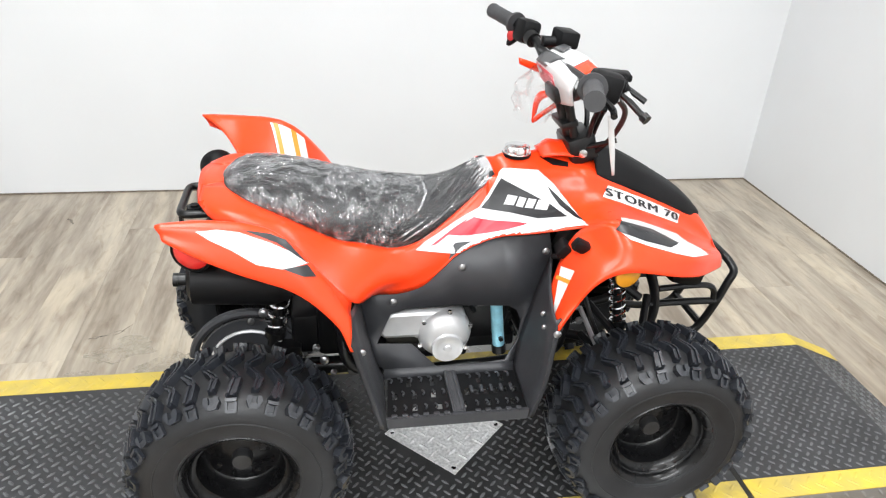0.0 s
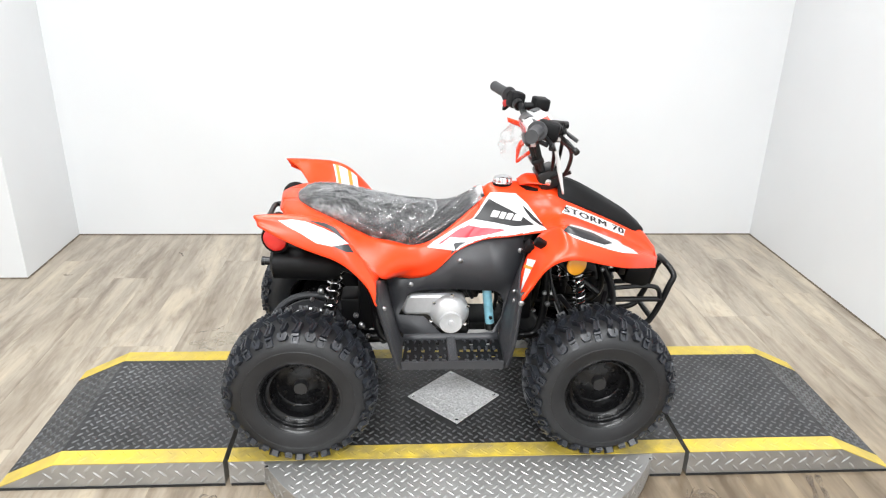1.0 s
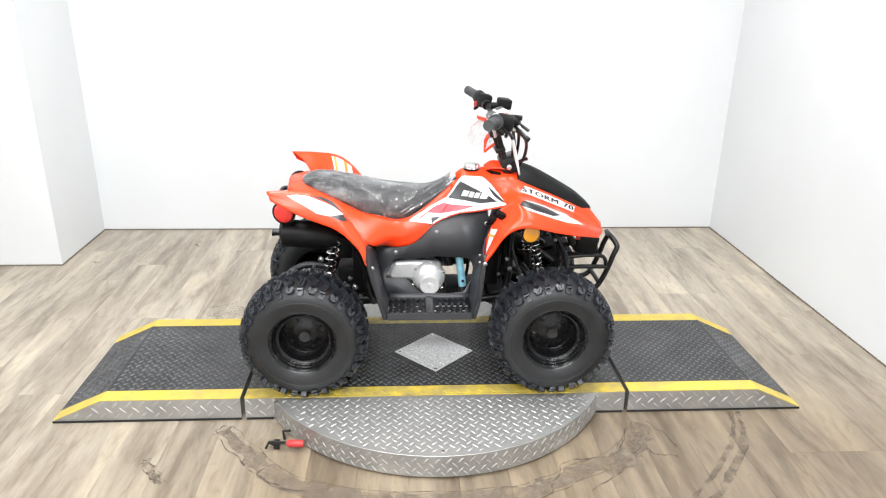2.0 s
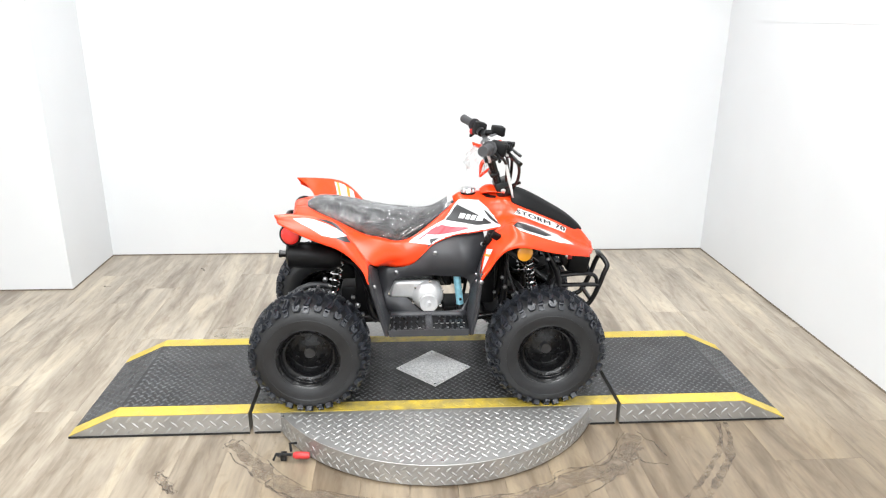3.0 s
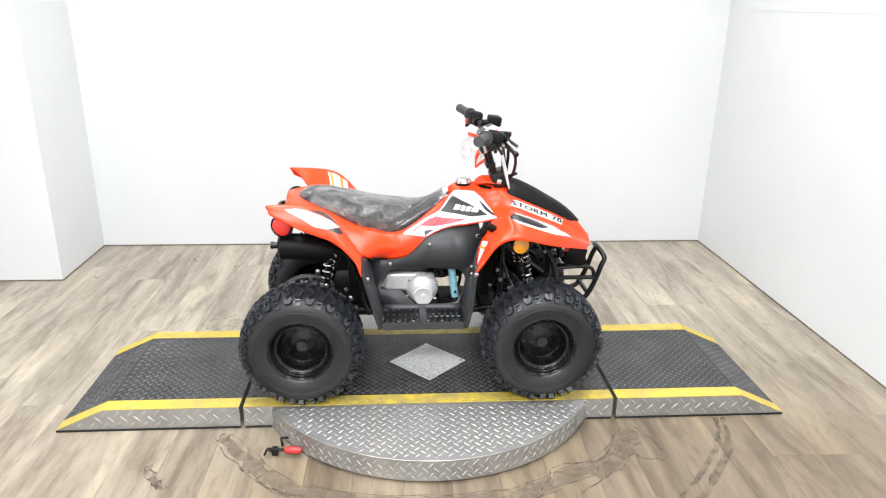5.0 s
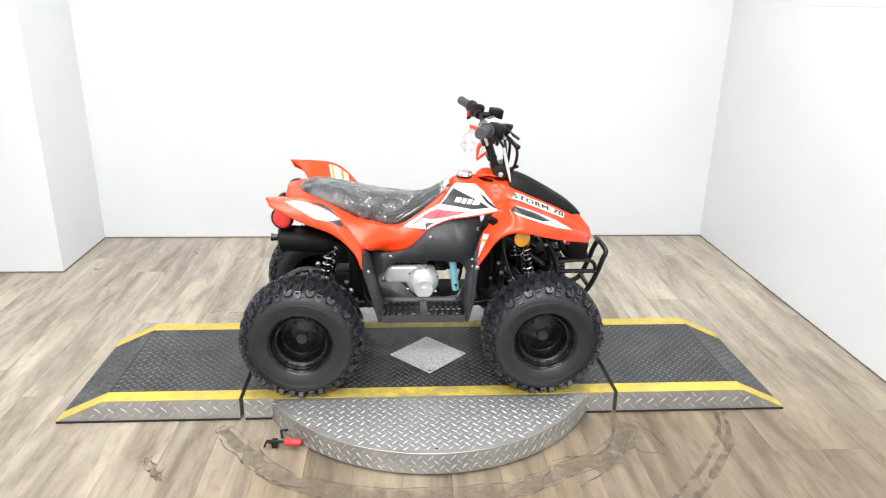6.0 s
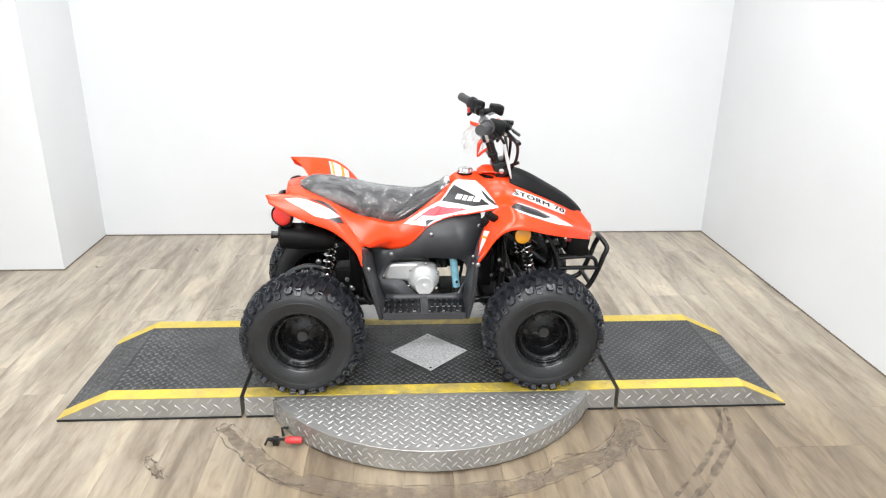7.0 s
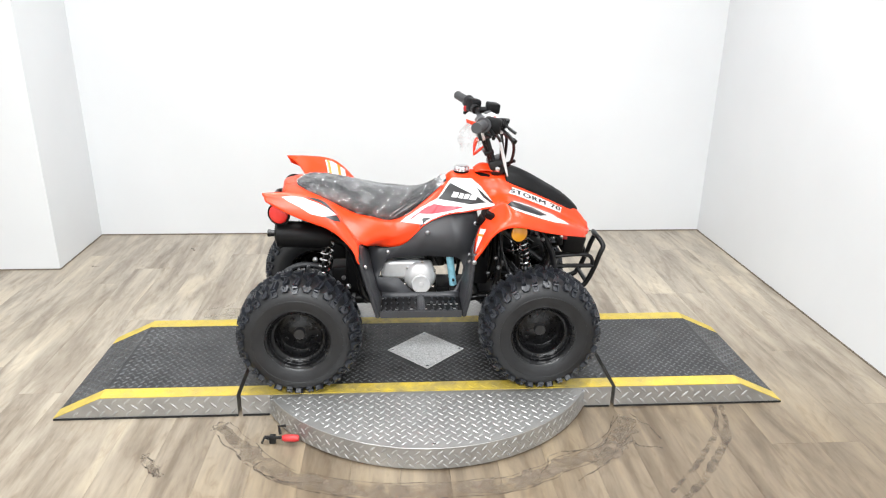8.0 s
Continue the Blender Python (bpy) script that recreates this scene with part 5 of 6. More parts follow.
# front suspension and steering
for s in (-1, 1):
    arm = Shape().tube([(0.30, 0.075 * s, 0.36), (0.385, 0.21 * s, 0.30)], 0.010, 8).tube([(0.46, 0.075 * s, 0.37), (0.385, 0.21 * s, 0.30)], 0.010, 8)
    arm.tube([(0.31, 0.07 * s, 0.44), (0.385, 0.20 * s, 0.37)], 0.009, 8).tube([(0.45, 0.07 * s, 0.45), (0.385, 0.20 * s, 0.37)], 0.009, 8)
    arm.tube([(0.385, 0.21 * s, 0.25), (0.385, 0.205 * s, 0.41)], 0.015, 10).tube([(0.383, 0.205 * s, 0.285), (0.383, 0.295 * s, 0.285)], 0.014, 12)
    bpart("suspension_arm", arm, M_TUBE, label="black front suspension arm")
    bpart("tie_rod", Shape().tube([(0.31, 0.03 * s, 0.40), (0.33, 0.20 * s, 0.33)], 0.006, 8).tube([(0.33, 0.195 * s, 0.325), (0.33, 0.215 * s, 0.335)], 0.011, 8), M_ALU, label="steel tie rod")
    bpart("brake_drum", Shape().lathe([(-0.02, 0.055), (0.01, 0.055), (0.012, 0.03)], 24, Matrix.Translation((0.383, 0.255 * s, 0.285))), M_TUBE, label="black brake drum")
    bpart("cable", Shape().tube([(0.36, 0.20 * s, 0.33), (0.30, 0.17 * s, 0.42), (0.26, 0.12 * s, 0.55), (0.27, 0.06 * s, 0.70)], 0.005, 7, 24), M_TUBE, label="black brake cable")

for x, v, z, r in ((-0.295, 0.165, 0.430, 0.008), (-0.280, 0.160, 0.395, 0.010), (-0.262, 0.158, 0.360, 0.007), (0.240, 0.170, 0.500, 0.007), (0.252, 0.165, 0.462, 0.008), (0.300, 0.180, 0.395, 0.009), (0.215, 0.16, 0.44, 0.006), (0.415, 0.12, 0.55, 0.007), (-0.40, 0.09, 0.47, 0.010), (-0.43, 0.06, 0.43, 0.007)):
    bpart("bolt", Shape().lathe([(0, r), (0.006, r), (0.009, r * 0.7), (0.010, 0.001)], 8, Matrix.Translation((x, -v, z))), M_STEEL, label="steel bolt")

# headlamp and bumper
bpart("headlamp", Shape().box((0.545, 0, 0.512), (0.085, 0.15, 0.085), Euler((0, radians(12), 0)).to_matrix(), 0.018), M_BLACK, label="black front lamp housing")
bpart("headlamp_bracket", Shape().box((0.470, 0, 0.560), (0.06, 0.16, 0.035), bevel=0.006).box((0.49, -0.07, 0.535), (0.022, 0.012, 0.05), bevel=0.003), M_TUBE, label="black lamp bracket")
bpart("lamp_screw", Shape().lathe([(0, 0.008), (0.006, 0.008), (0.007, 0.001)], 10, Matrix.Translation((0.495, -0.078, 0.545))), M_CHROME, label="silver screw")
bpart("red_wire_clip", Shape().box((0.505, -0.080, 0.550), (0.018, 0.012, 0.030), bevel=0.003), M_PIN, label="red wire clip")
bum = Shape()
half = [(0.44, 0.062, 0.345), (0.53, 0.065, 0.331), (0.585, 0.065, 0.340), (0.609, 0.065, 0.368), (0.632, 0.065, 0.424), (0.646, 0.065, 0.470), (0.657, 0.062, 0.498), (0.652, 0.050, 0.514), (0.643, 0.030, 0.526)]
bum.tube([(x, -v, z) for x, v, z in half] + [(x, v, z) for x, v, z in reversed(half)], 0.0095, 10, 110)
for s in (-1, 1):
    bum.tube([(0.46, 0.065 * s, 0.424), (0.55, 0.065 * s, 0.425), (0.631, 0.065 * s, 0.424)], 0.0085, 8, 8)
    bum.tube([(0.48, 0.062 * s, 0.462), (0.55, 0.064 * s, 0.468), (0.597, 0.065 * s, 0.467), (0.617, 0.065 * s, 0.452), (0.622, 0.065 * s, 0.424)], 0.0075, 8, 20)
bum.tube([(0.604, -0.065, 0.360), (0.604, 0.065, 0.360)], 0.0085, 8)
bpart("front_bumper", bum, M_TUBE, label="gloss black tubular front bumper")
# rear grab bar
grab = Shape().tube([(-0.43, -0.062, 0.685), (-0.50, -0.066, 0.685), (-0.528, -0.067, 0.685), (-0.538, -0.060, 0.685), (-0.541, -0.045, 0.685), (-0.541, 0.0, 0.685), (-0.541, 0.045, 0.685), (-0.538, 0.060, 0.685), (-0.528, 0.067, 0.685), (-0.50, 0.066, 0.685), (-0.43, 0.062, 0.685)], 0.0078, 12, 80)
grab.box((-0.505, -0.048, 0.681), (0.055, 0.034, 0.006), bevel=0.002).box((-0.541, -0.052, 0.672), (0.006, 0.020, 0.024), bevel=0.002)
bpart("grab_bar", grab, M_TUBE, label="black rear grab bar")
bpart("grab_bar_stud", Shape().tube([(-0.515, -0.045, 0.684), (-0.515, -0.045, 0.692)], 0.015, 20).tube([(-0.515, -0.045, 0.692), (-0.515, -0.045, 0.696)], 0.008, 10), M_BLACK, label="round black rubber stud")
bpart("plate_lamp", Shape().box((-0.503, 0.012, 0.703), (0.014, 0.055, 0.030), Euler((0, radians(20), 0)).to_matrix(), 0.004), M_CHROME, label="small clear lamp")
for s in (-1, 1):
    turn = Matrix.Translation((-0.498, -0.190 * s, 0.675)) @ Euler((0, 0, radians(-16 * s) + (0 if s > 0 else math.pi))).to_matrix().to_4x4()
    tl = bpart("tail_lamp", Shape().lathe([(-0.026, 0.022), (-0.016, 0.032), (0.0, 0.0385), (0.011, 0.0385), (0.012, 0.036), (0.008, 0.0335)], 32, turn).tube([(-0.492, -0.18 * s, 0.685), (-0.47, -0.13 * s, 0.70)], 0.012, 10), M_BLACK, label="round tail lamp with black housing")
    bpart("lens", Shape().lathe([(0.004, 0.0335), (0.012, 0.0325), (0.017, 0.027), (0.020, 0.016), (0.021, 0.001)], 32, turn), M_TAIL, tl, "red lens")
    turn = Matrix.Translation((0.307, -0.225 * s, 0.611)) @ Euler((0, 0, radians(14 * s) + (0 if s > 0 else math.pi))).to_matrix().to_4x4()
    rl = bpart("side_reflector", Shape().lathe([(-0.012, 0.022), (0.0, 0.033), (0.006, 0.033), (0.006, 0.03)], 28, turn).tube([(0.307, -0.215 * s, 0.617), (0.30, -0.19 * s, 0.65)], 0.008, 8), M_BLACK, label="round amber side reflector")
    bpart("lens", Shape().lathe([(0.003, 0.0300), (0.009, 0.029), (0.013, 0.024), (0.0145, 0.001)], 28, turn), M_AMBER, rl, "amber lens")

# steering stem and handlebar
stem = bpart("steering_stem", Shape().tube([(0.275, 0, 0.66), (0.245, 0, 0.79), (0.203, 0, 0.905)], 0.014, 14).box((0.256, 0, 0.793), (0.060, 0.09, 0.058), Euler((0, radians(-18), 0)).to_matrix(), 0.008).tube([(0.240, -0.028, 0.81), (0.212, -0.028, 0.90)], 0.009, 10).tube([(0.240, 0.028, 0.81), (0.212, 0.028, 0.90)], 0.009, 10).box((0.222, 0, 0.845), (0.035, 0.075, 0.014), Euler((0, radians(-18), 0)).to_matrix(), 0.003), M_TUBE, label="black steering stem")
bpart("stem_bolt", Shape().lathe([(0, 0.009), (0.006, 0.009), (0.007, 0.001)], 10, Matrix.Translation((0.252, -0.046, 0.790))), M_CHROME, stem, "silver bolt")
NEAR_END, FAR_END = (0.138, -0.345, 0.989), (0.142, 0.366, 0.992)
bar = bpart("handlebar", Shape().tube([(0.15, -0.32, 0.984), (0.182, -0.22, 0.978), (0.198, -0.16, 0.963), (0.206, -0.08, 0.918), (0.202, 0.0, 0.907), (0.206, 0.08, 0.916), (0.204, 0.17, 0.955), (0.188, 0.235, 0.975), (0.155, 0.34, 0.988)], 0.0105, 12, 60).tube([(0.206, -0.155, 0.963), (0.203, 0.165, 0.952)], 0.007, 10).box((0.204, 0, 0.905), (0.045, 0.07, 0.03), Euler((0, radians(-12), 0)).to_matrix(), 0.006), M_TUBE, label="black handlebar")
for end, inner in ((NEAR_END, (0.172, -0.245, 0.981)), (FAR_END, (0.176, 0.268, 0.981))):
    a, b = np.array(end), np.array(inner)
    sh = Shape().tube([a, a + (b - a) * 0.03, a + (b - a) * 0.06, b - (b - a) * 0.1, b - (b - a) * 0.06, b], [0.013, 0.017, 0.0165, 0.0165, 0.025, 0.025], 20, 40)
    bpart("grip", sh, M_GRIP, bar, "grey rubber grip")
bpart("throttle_housing", Shape().box((0.205, -0.215, 0.975), (0.058, 0.042, 0.05), Euler((0, 0.2, -0.25)).to_matrix(), 0.010).box((0.222, -0.20, 0.980), (0.045, 0.05, 0.018), Euler((0, 0.1, -0.2)).to_matrix(), 0.004).tube([(0.19, -0.235, 0.97), (0.18, -0.245, 0.955), (0.20, -0.25, 0.945)], 0.006, 8, 8), M_BLACK, bar, "black throttle housing")
bpart("brake_lever", Shape().tube([(0.222, -0.19, 0.972), (0.245, -0.205, 0.957), (0.264, -0.23, 0.938), (0.272, -0.245, 0.930)], [0.008, 0.006, 0.006, 0.006], 8, 16).tube([(0.270, -0.243, 0.932), (0.275, -0.252, 0.927)], 0.009, 10).tube([(0.235, -0.18, 0.978), (0.262, -0.205, 0.962), (0.282, -0.22, 0.949)], 0.0055, 8, 10), M_TUBE, bar, "black brake lever")
bpart("lever_perch", Shape().box((0.242, -0.168, 0.982), (0.052, 0.040, 0.012), Euler((0, 0.05, -0.2)).to_matrix(), 0.003).box((0.250, -0.155, 0.953), (0.03, 0.03, 0.04), bevel=0.006).box((0.235, -0.185, 0.975), (0.04, 0.03, 0.035), bevel=0.006).tube([(0.24, -0.2, 0.985), (0.25, -0.21, 0.965)], 0.007, 8), M_BLACK, bar, "black lever perch")
bpart("lever_pivot", Shape().tube([(0.238, -0.20, 0.975), (0.238, -0.20, 0.945)], 0.005, 8).tube([(0.25, -0.205, 0.962), (0.256, -0.212, 0.950)], 0.006, 8), M_ALU, bar, "silver lever pivot")
bpart("throttle_lever", Shape().tube([(0.195, -0.232, 0.962), (0.205, -0.262, 0.950), (0.20, -0.285, 0.945)], 0.006, 8, 10), M_TUBE, bar, "black thumb throttle")
bpart("bar_clamp", Shape().tube([(0.196, -0.165, 0.965), (0.191, -0.182, 0.970)], 0.017, 14), M_TUBE, bar, "black clamp band")
bpart("bar_clamp", Shape().tube([(0.197, 0.19, 0.961), (0.192, 0.207, 0.966)], 0.017, 14), M_TUBE, bar, "black clamp band")
bpart("switch_housing", Shape().box((0.192, 0.235, 0.972), (0.048, 0.05, 0.052), Euler((0, 0.2, 0.25)).to_matrix(), 0.011).tube([(0.175, 0.25, 0.952), (0.160, 0.262, 0.937), (0.165, 0.275, 0.949)], 0.005, 8, 8), M_BLACK, bar, "black switch housing")
bpart("reservoir", Shape().box((0.254, 0.150, 0.976), (0.046, 0.052, 0.036), Euler((0.05, 0.12, 0.15)).to_matrix(), 0.006).tube([(0.205, 0.15, 0.968), (0.238, 0.15, 0.968)], 0.012, 10).tube([(0.262, 0.145, 0.958), (0.270, 0.145, 0.932)], 0.006, 8), M_BLACK, bar, "black brake fluid reservoir")
bpart("far_lever", Shape().tube([(0.232, 0.20, 0.96), (0.242, 0.24, 0.955), (0.247, 0.30, 0.945)], 0.006, 8, 14), M_TUBE, bar, "black brake lever")
bpart("kill_button", Shape().lathe([(0, 0.011), (0.008, 0.011), (0.010, 0.008), (0.0105, 0.001)], 16, Matrix.Translation((0.168, 0.262, 0.956)) @ Euler((0, 0, radians(-60))).to_matrix().to_4x4()), M_PIN, bar, "red button")
# padded crossbar cover
pad = bpart("bar_pad", Shape().add(*patch([[(0.198, 0.10, 0.955), (0.202, 0.0, 0.962), (0.198, -0.10, 0.955)], [(0.187, 0.11, 0.935), (0.188, 0.0, 0.938), (0.187, -0.11, 0.935)], [(0.197, 0.10, 0.905), (0.202, 0.0, 0.885), (0.197, -0.10, 0.905)]], 20, 12, keep=False)).add(*patch([[(0.198, 0.10, 0.955), (0.202, 0.0, 0.962), (0.198, -0.10, 0.955)], [(0.238, 0.10, 0.968), (0.247, 0.0, 0.972), (0.238, -0.10, 0.968)], [(0.254, 0.09, 0.940), (0.264, 0.0, 0.935), (0.254, -0.09, 0.940)]], 20, 10, keep=False)), M_WHITE, label="white and orange-red padded handlebar cover", thick=0.006)
bpart("pad_flash", Shape().add(*patch([[(0.184, -0.113, 0.934), (0.184, 0.0, 0.936)], [(0.190, -0.104, 0.915), (0.191, 0.015, 0.908)], [(0.193, -0.102, 0.905), (0.198, 0.03, 0.887)]], 8, 6, keep=False)), M_DRED, pad, "crimson flash", thick=0.001)
bpart("pad_flash", Shape().add(*patch([[(0.206, 0.05, 0.965), (0.203, 0.104, 0.960)], [(0.238, 0.04, 0.977), (0.238, 0.104, 0.974)]], 6, 4, keep=False)), M_RED, pad, "orange-red flash", thick=0.001)
bpart("pad_flash", Shape().add(*patch([[(0.205, -0.104, 0.961), (0.207, 0.0, 0.968)], [(0.194, -0.108, 0.955), (0.195, -0.02, 0.960)], [(0.183, -0.114, 0.938), (0.184, -0.05, 0.939)]], 6, 7, keep=False)), M_GREYV, pad, "dark grey flash", thick=0.001)
bpart("pad_flash", Shape().add(*patch([[(0.212, -0.102, 0.966), (0.214, -0.04, 0.972)], [(0.236, -0.102, 0.974), (0.238, -0.06, 0.977)]], 6, 4, keep=False)), M_GREYV, pad, "dark grey flash", thick=0.001)
# hanging strap, tag and clear bag
strap = Shape().add(*patch([[(0.155, -0.150, 0.934), (0.187, -0.150, 0.924), (0.221, -0.150, 0.912)], [(0.158, -0.150, 0.920), (0.189, -0.150, 0.907), (0.223, -0.150, 0.895)]], 10, 3, keep=False))
bpart("safety_strap", strap, M_RED, bar, "orange-red safety strap", thick=0.003)
strap = Shape().add(*patch([[(0.206, -0.080, 0.882), (0.188, -0.080, 0.879), (0.178, -0.080, 0.861), (0.177, -0.080, 0.833), (0.180, -0.080, 0.811), (0.201, -0.080, 0.826), (0.229, -0.080, 0.846)], [(0.208, -0.080, 0.868), (0.196, -0.080, 0.863), (0.189, -0.080, 0.851), (0.186, -0.080, 0.833), (0.181, -0.080, 0.823), (0.199, -0.080, 0.837), (0.227, -0.080, 0.858)]], 26, 3, keep=False))
bpart("safety_strap", strap, M_RED, bar, "orange-red safety strap", thick=0.003)
tagged(link("paper_tag", Shape().add(*patch([[(0.232, 0.185, 0.914), (0.247, 0.180, 0.854), (0.266, 0.172, 0.793)], [(0.243, 0.185, 0.914), (0.258, 0.180, 0.856), (0.271, 0.172, 0.794)]], 10, 3, keep=False)), M_WHITE, shift=(0, MID, 0), thick=0.0008), "narrow white paper tag hanging from the handlebar", "tag")
for pts in ([(0.23, -0.19, 0.96), (0.265, -0.12, 0.93), (0.280, -0.04, 0.86), (0.272, -0.01, 0.77)], [(0.225, 0.19, 0.955), (0.27, 0.10, 0.92), (0.28, 0.03, 0.85), (0.27, 0.01, 0.77)], [(0.21, -0.2, 0.955), (0.25, -0.10, 0.90), (0.262, -0.05, 0.85), (0.262, -0.03, 0.78)], [(0.24, -0.185, 0.95), (0.290, -0.13, 0.90), (0.298, -0.07, 0.83), (0.275, -0.03, 0.775)], [(0.26, -0.04, 0.80), (0.29, -0.06, 0.815), (0.31, -0.07, 0.825)]):
    bpart("control_cable", Shape().tube(pts, 0.0055, 8, 24), M_TUBE, bar, "black control cable")


def bag_shape():
    s = Shape()
    v = []
    for i in range(26):
        for k in range(28):
            a = k / 28 * 2 * math.pi
            f = i / 25
            r = 0.055 * (0.55 + 0.55 * math.sin(f * 2.6)) * (1 + 0.35 * noise.noise(Vector((math.cos(a) * 2.2, math.sin(a) * 2.2, f * 4))))
            v.append((0.172 + r * math.cos(a) * 0.7 - 0.02 * f, 0.02 + r * math.sin(a), 0.945 - 0.10 * f))
    return s.add(v, grid_faces(26, 28, True))


tagged(link("clear_bag", bag_shape(), M_BAG, shift=(0, MID, 0)), "crumpled clear plastic bag hanging below the handlebar", "plastic bag")


# wheels
TREAD = [(0.0, 0.195), (0.030, 0.194), (0.055, 0.190), (0.072, 0.183), (0.083, 0.172), (0.089, 0.158), (0.0905, 0.145), (0.088, 0.128), (0.081, 0.110), (0.072, 0.102), (0.060, 0.094)]
TCURVE = spline(TREAD, 200)
TLEN = np.concatenate([[0], np.cumsum(np.linalg.norm(np.diff(TCURVE, axis=0), axis=1))])


def on_tyre(s, ang, side, h):
    """A point h metres off the tyre, s metres round its section from the middle."""
    sg = 1 if s >= 0 else -1
    k = abs(s)
    o, r = np.interp(k, TLEN, TCURVE[:, 0]), np.interp(k, TLEN, TCURVE[:, 1])
    do = np.interp(k + 0.001, TLEN, TCURVE[:, 0]) - np.interp(max(k - 0.001, 0), TLEN, TCURVE[:, 0])
    dr = np.interp(k + 0.001, TLEN, TCURVE[:, 1]) - np.interp(max(k - 0.001, 0), TLEN, TCURVE[:, 1])
    ln = math.hypot(do, dr)
    o, r = (o - dr / ln * h) * side * sg, r + do / ln * h
    return (r * math.cos(ang), -o, r * math.sin(ang))


def carcass_shape():
    prof = [(o, r) for o, r in spline(TREAD, 40)][::-1]
    prof += [(-o, r) for o, r in reversed(prof[:-1])]
    s = Shape()
    n = 96
    verts = [(r * math.cos(2 * math.pi * q / n), -o, r * math.sin(2 * math.pi * q / n)) for o, r in prof for q in range(n)]
    s.add(verts, grid_faces(len(prof), n, True))
    return s


def tread_shape():
    s = Shape()

    def lug(poly, h, ang, side, foot=-0.003, shrink=0.86):
        """poly: (metres along the tread, metres round the section)."""
        m = len(poly)
        cu, cs = sum(p[0] for p in poly) / m, sum(p[1] for p in poly) / m
        base = [on_tyre(c, ang + u / 0.19, side, foot) for u, c in poly]
        topv = [on_tyre(cs + (c - cs) * (0.5 + shrink / 2), ang + (cu + (u - cu) * shrink) / 0.19, side, h) for u, c in poly]
        s.add(base + topv, [tuple(range(m, 2 * m))] + [(q, (q + 1) % m, m + (q + 1) % m, m + q) for q in range(m)])

    def bar_lug(line, half, h, ang, side):
        """A bar along a bent line, with a raised lip on either edge and a groove between."""
        for k in range(len(line) - 1):
            (u0, s0), (u1, s1) = line[k], line[k + 1]
            w0, w1 = half[k], half[k + 1]
            lug([(u0 - w0, s0), (u0 + w0, s0), (u1 + w1, s1), (u1 - w1, s1)], h * 0.72, ang, side, shrink=0.94)
            for e in (-1, 1):
                lug([(u0 + e * w0 * 0.95, s0), (u0 + e * w0 * 0.30, s0), (u1 + e * w1 * 0.30, s1), (u1 + e * w1 * 0.95, s1)][::e], h, ang, side, h * 0.6, 0.8)

    count = 17
    for q in range(count):
        for side in (1, -1):
            ang = 2 * math.pi * (q + (0.5 if side < 0 else 0)) / count
            # long bent bar from the shoulder to the middle
            bar_lug([(0.002, 0.066), (-0.006, 0.034), (0.000, 0.022), (0.016, 0.002)], [0.0095, 0.0075, 0.0075, 0.0055], 0.0155, ang, side)
            # short elbow between the long bars
            bar_lug([(0.034, 0.056), (0.029, 0.032), (0.034, 0.022), (0.047, 0.008)], [0.0065, 0.0065, 0.0065, 0.005], 0.015, ang, side)
            # six-sided cup with a notch, between the bar ends
            lug([(0.022, 0.066), (0.044, 0.066), (0.0475, 0.074), (0.042, 0.084), (0.024, 0.084), (0.0185, 0.074)], 0.0085, ang, side, shrink=0.96)
            lug([(0.0215, 0.067), (0.0285, 0.067), (0.0290, 0.072), (0.0275, 0.083), (0.0245, 0.083), (0.0190, 0.074)], 0.0160, ang, side, 0.006, 0.9)
            lug([(0.0375, 0.067), (0.0445, 0.067), (0.0470, 0.074), (0.0415, 0.083), (0.0385, 0.083), (0.0370, 0.072)], 0.0160, ang, side, 0.006, 0.9)
            lug([(0.025, 0.077), (0.041, 0.077), (0.040, 0.084), (0.026, 0.084)], 0.0155, ang, side, 0.006, 0.95)
            # square loop at the foot of the long bar
            lug([(-0.008, 0.071), (0.011, 0.071), (0.011, 0.091), (-0.008, 0.091)], 0.0045, ang, side, shrink=0.96)
            lug([(-0.009, 0.070), (0.012, 0.070), (0.011, 0.075), (-0.008, 0.075)], 0.0115, ang, side, 0.002, 0.9)
            lug([(-0.009, 0.074), (-0.0040, 0.074), (-0.0040, 0.090), (-0.009, 0.090)], 0.0085, ang, side, 0.002, 0.9)
            lug([(0.0070, 0.074), (0.012, 0.074), (0.012, 0.090), (0.0070, 0.090)], 0.0085, ang, side, 0.002, 0.9)
            lug([(-0.006, 0.086), (0.009, 0.086), (0.009, 0.091), (-0.006, 0.091)], 0.0080, ang, side, 0.002, 0.9)
    return s


RIM = [(0.062, 0.094), (0.074, 0.104), (0.079, 0.109), (0.081, 0.107), (0.076, 0.100), (0.068, 0.096), (0.060, 0.095), (0.054, 0.091), (0.048, 0.087), (0.046, 0.081), (0.030, 0.078), (0.006, 0.075), (0.002, 0.070), (0.004, 0.060), (0.006, 0.046), (0.012, 0.038), (0.014, 0.0)]
BACK_RIM = [(-o, r) for o, r in reversed(RIM[:8])]


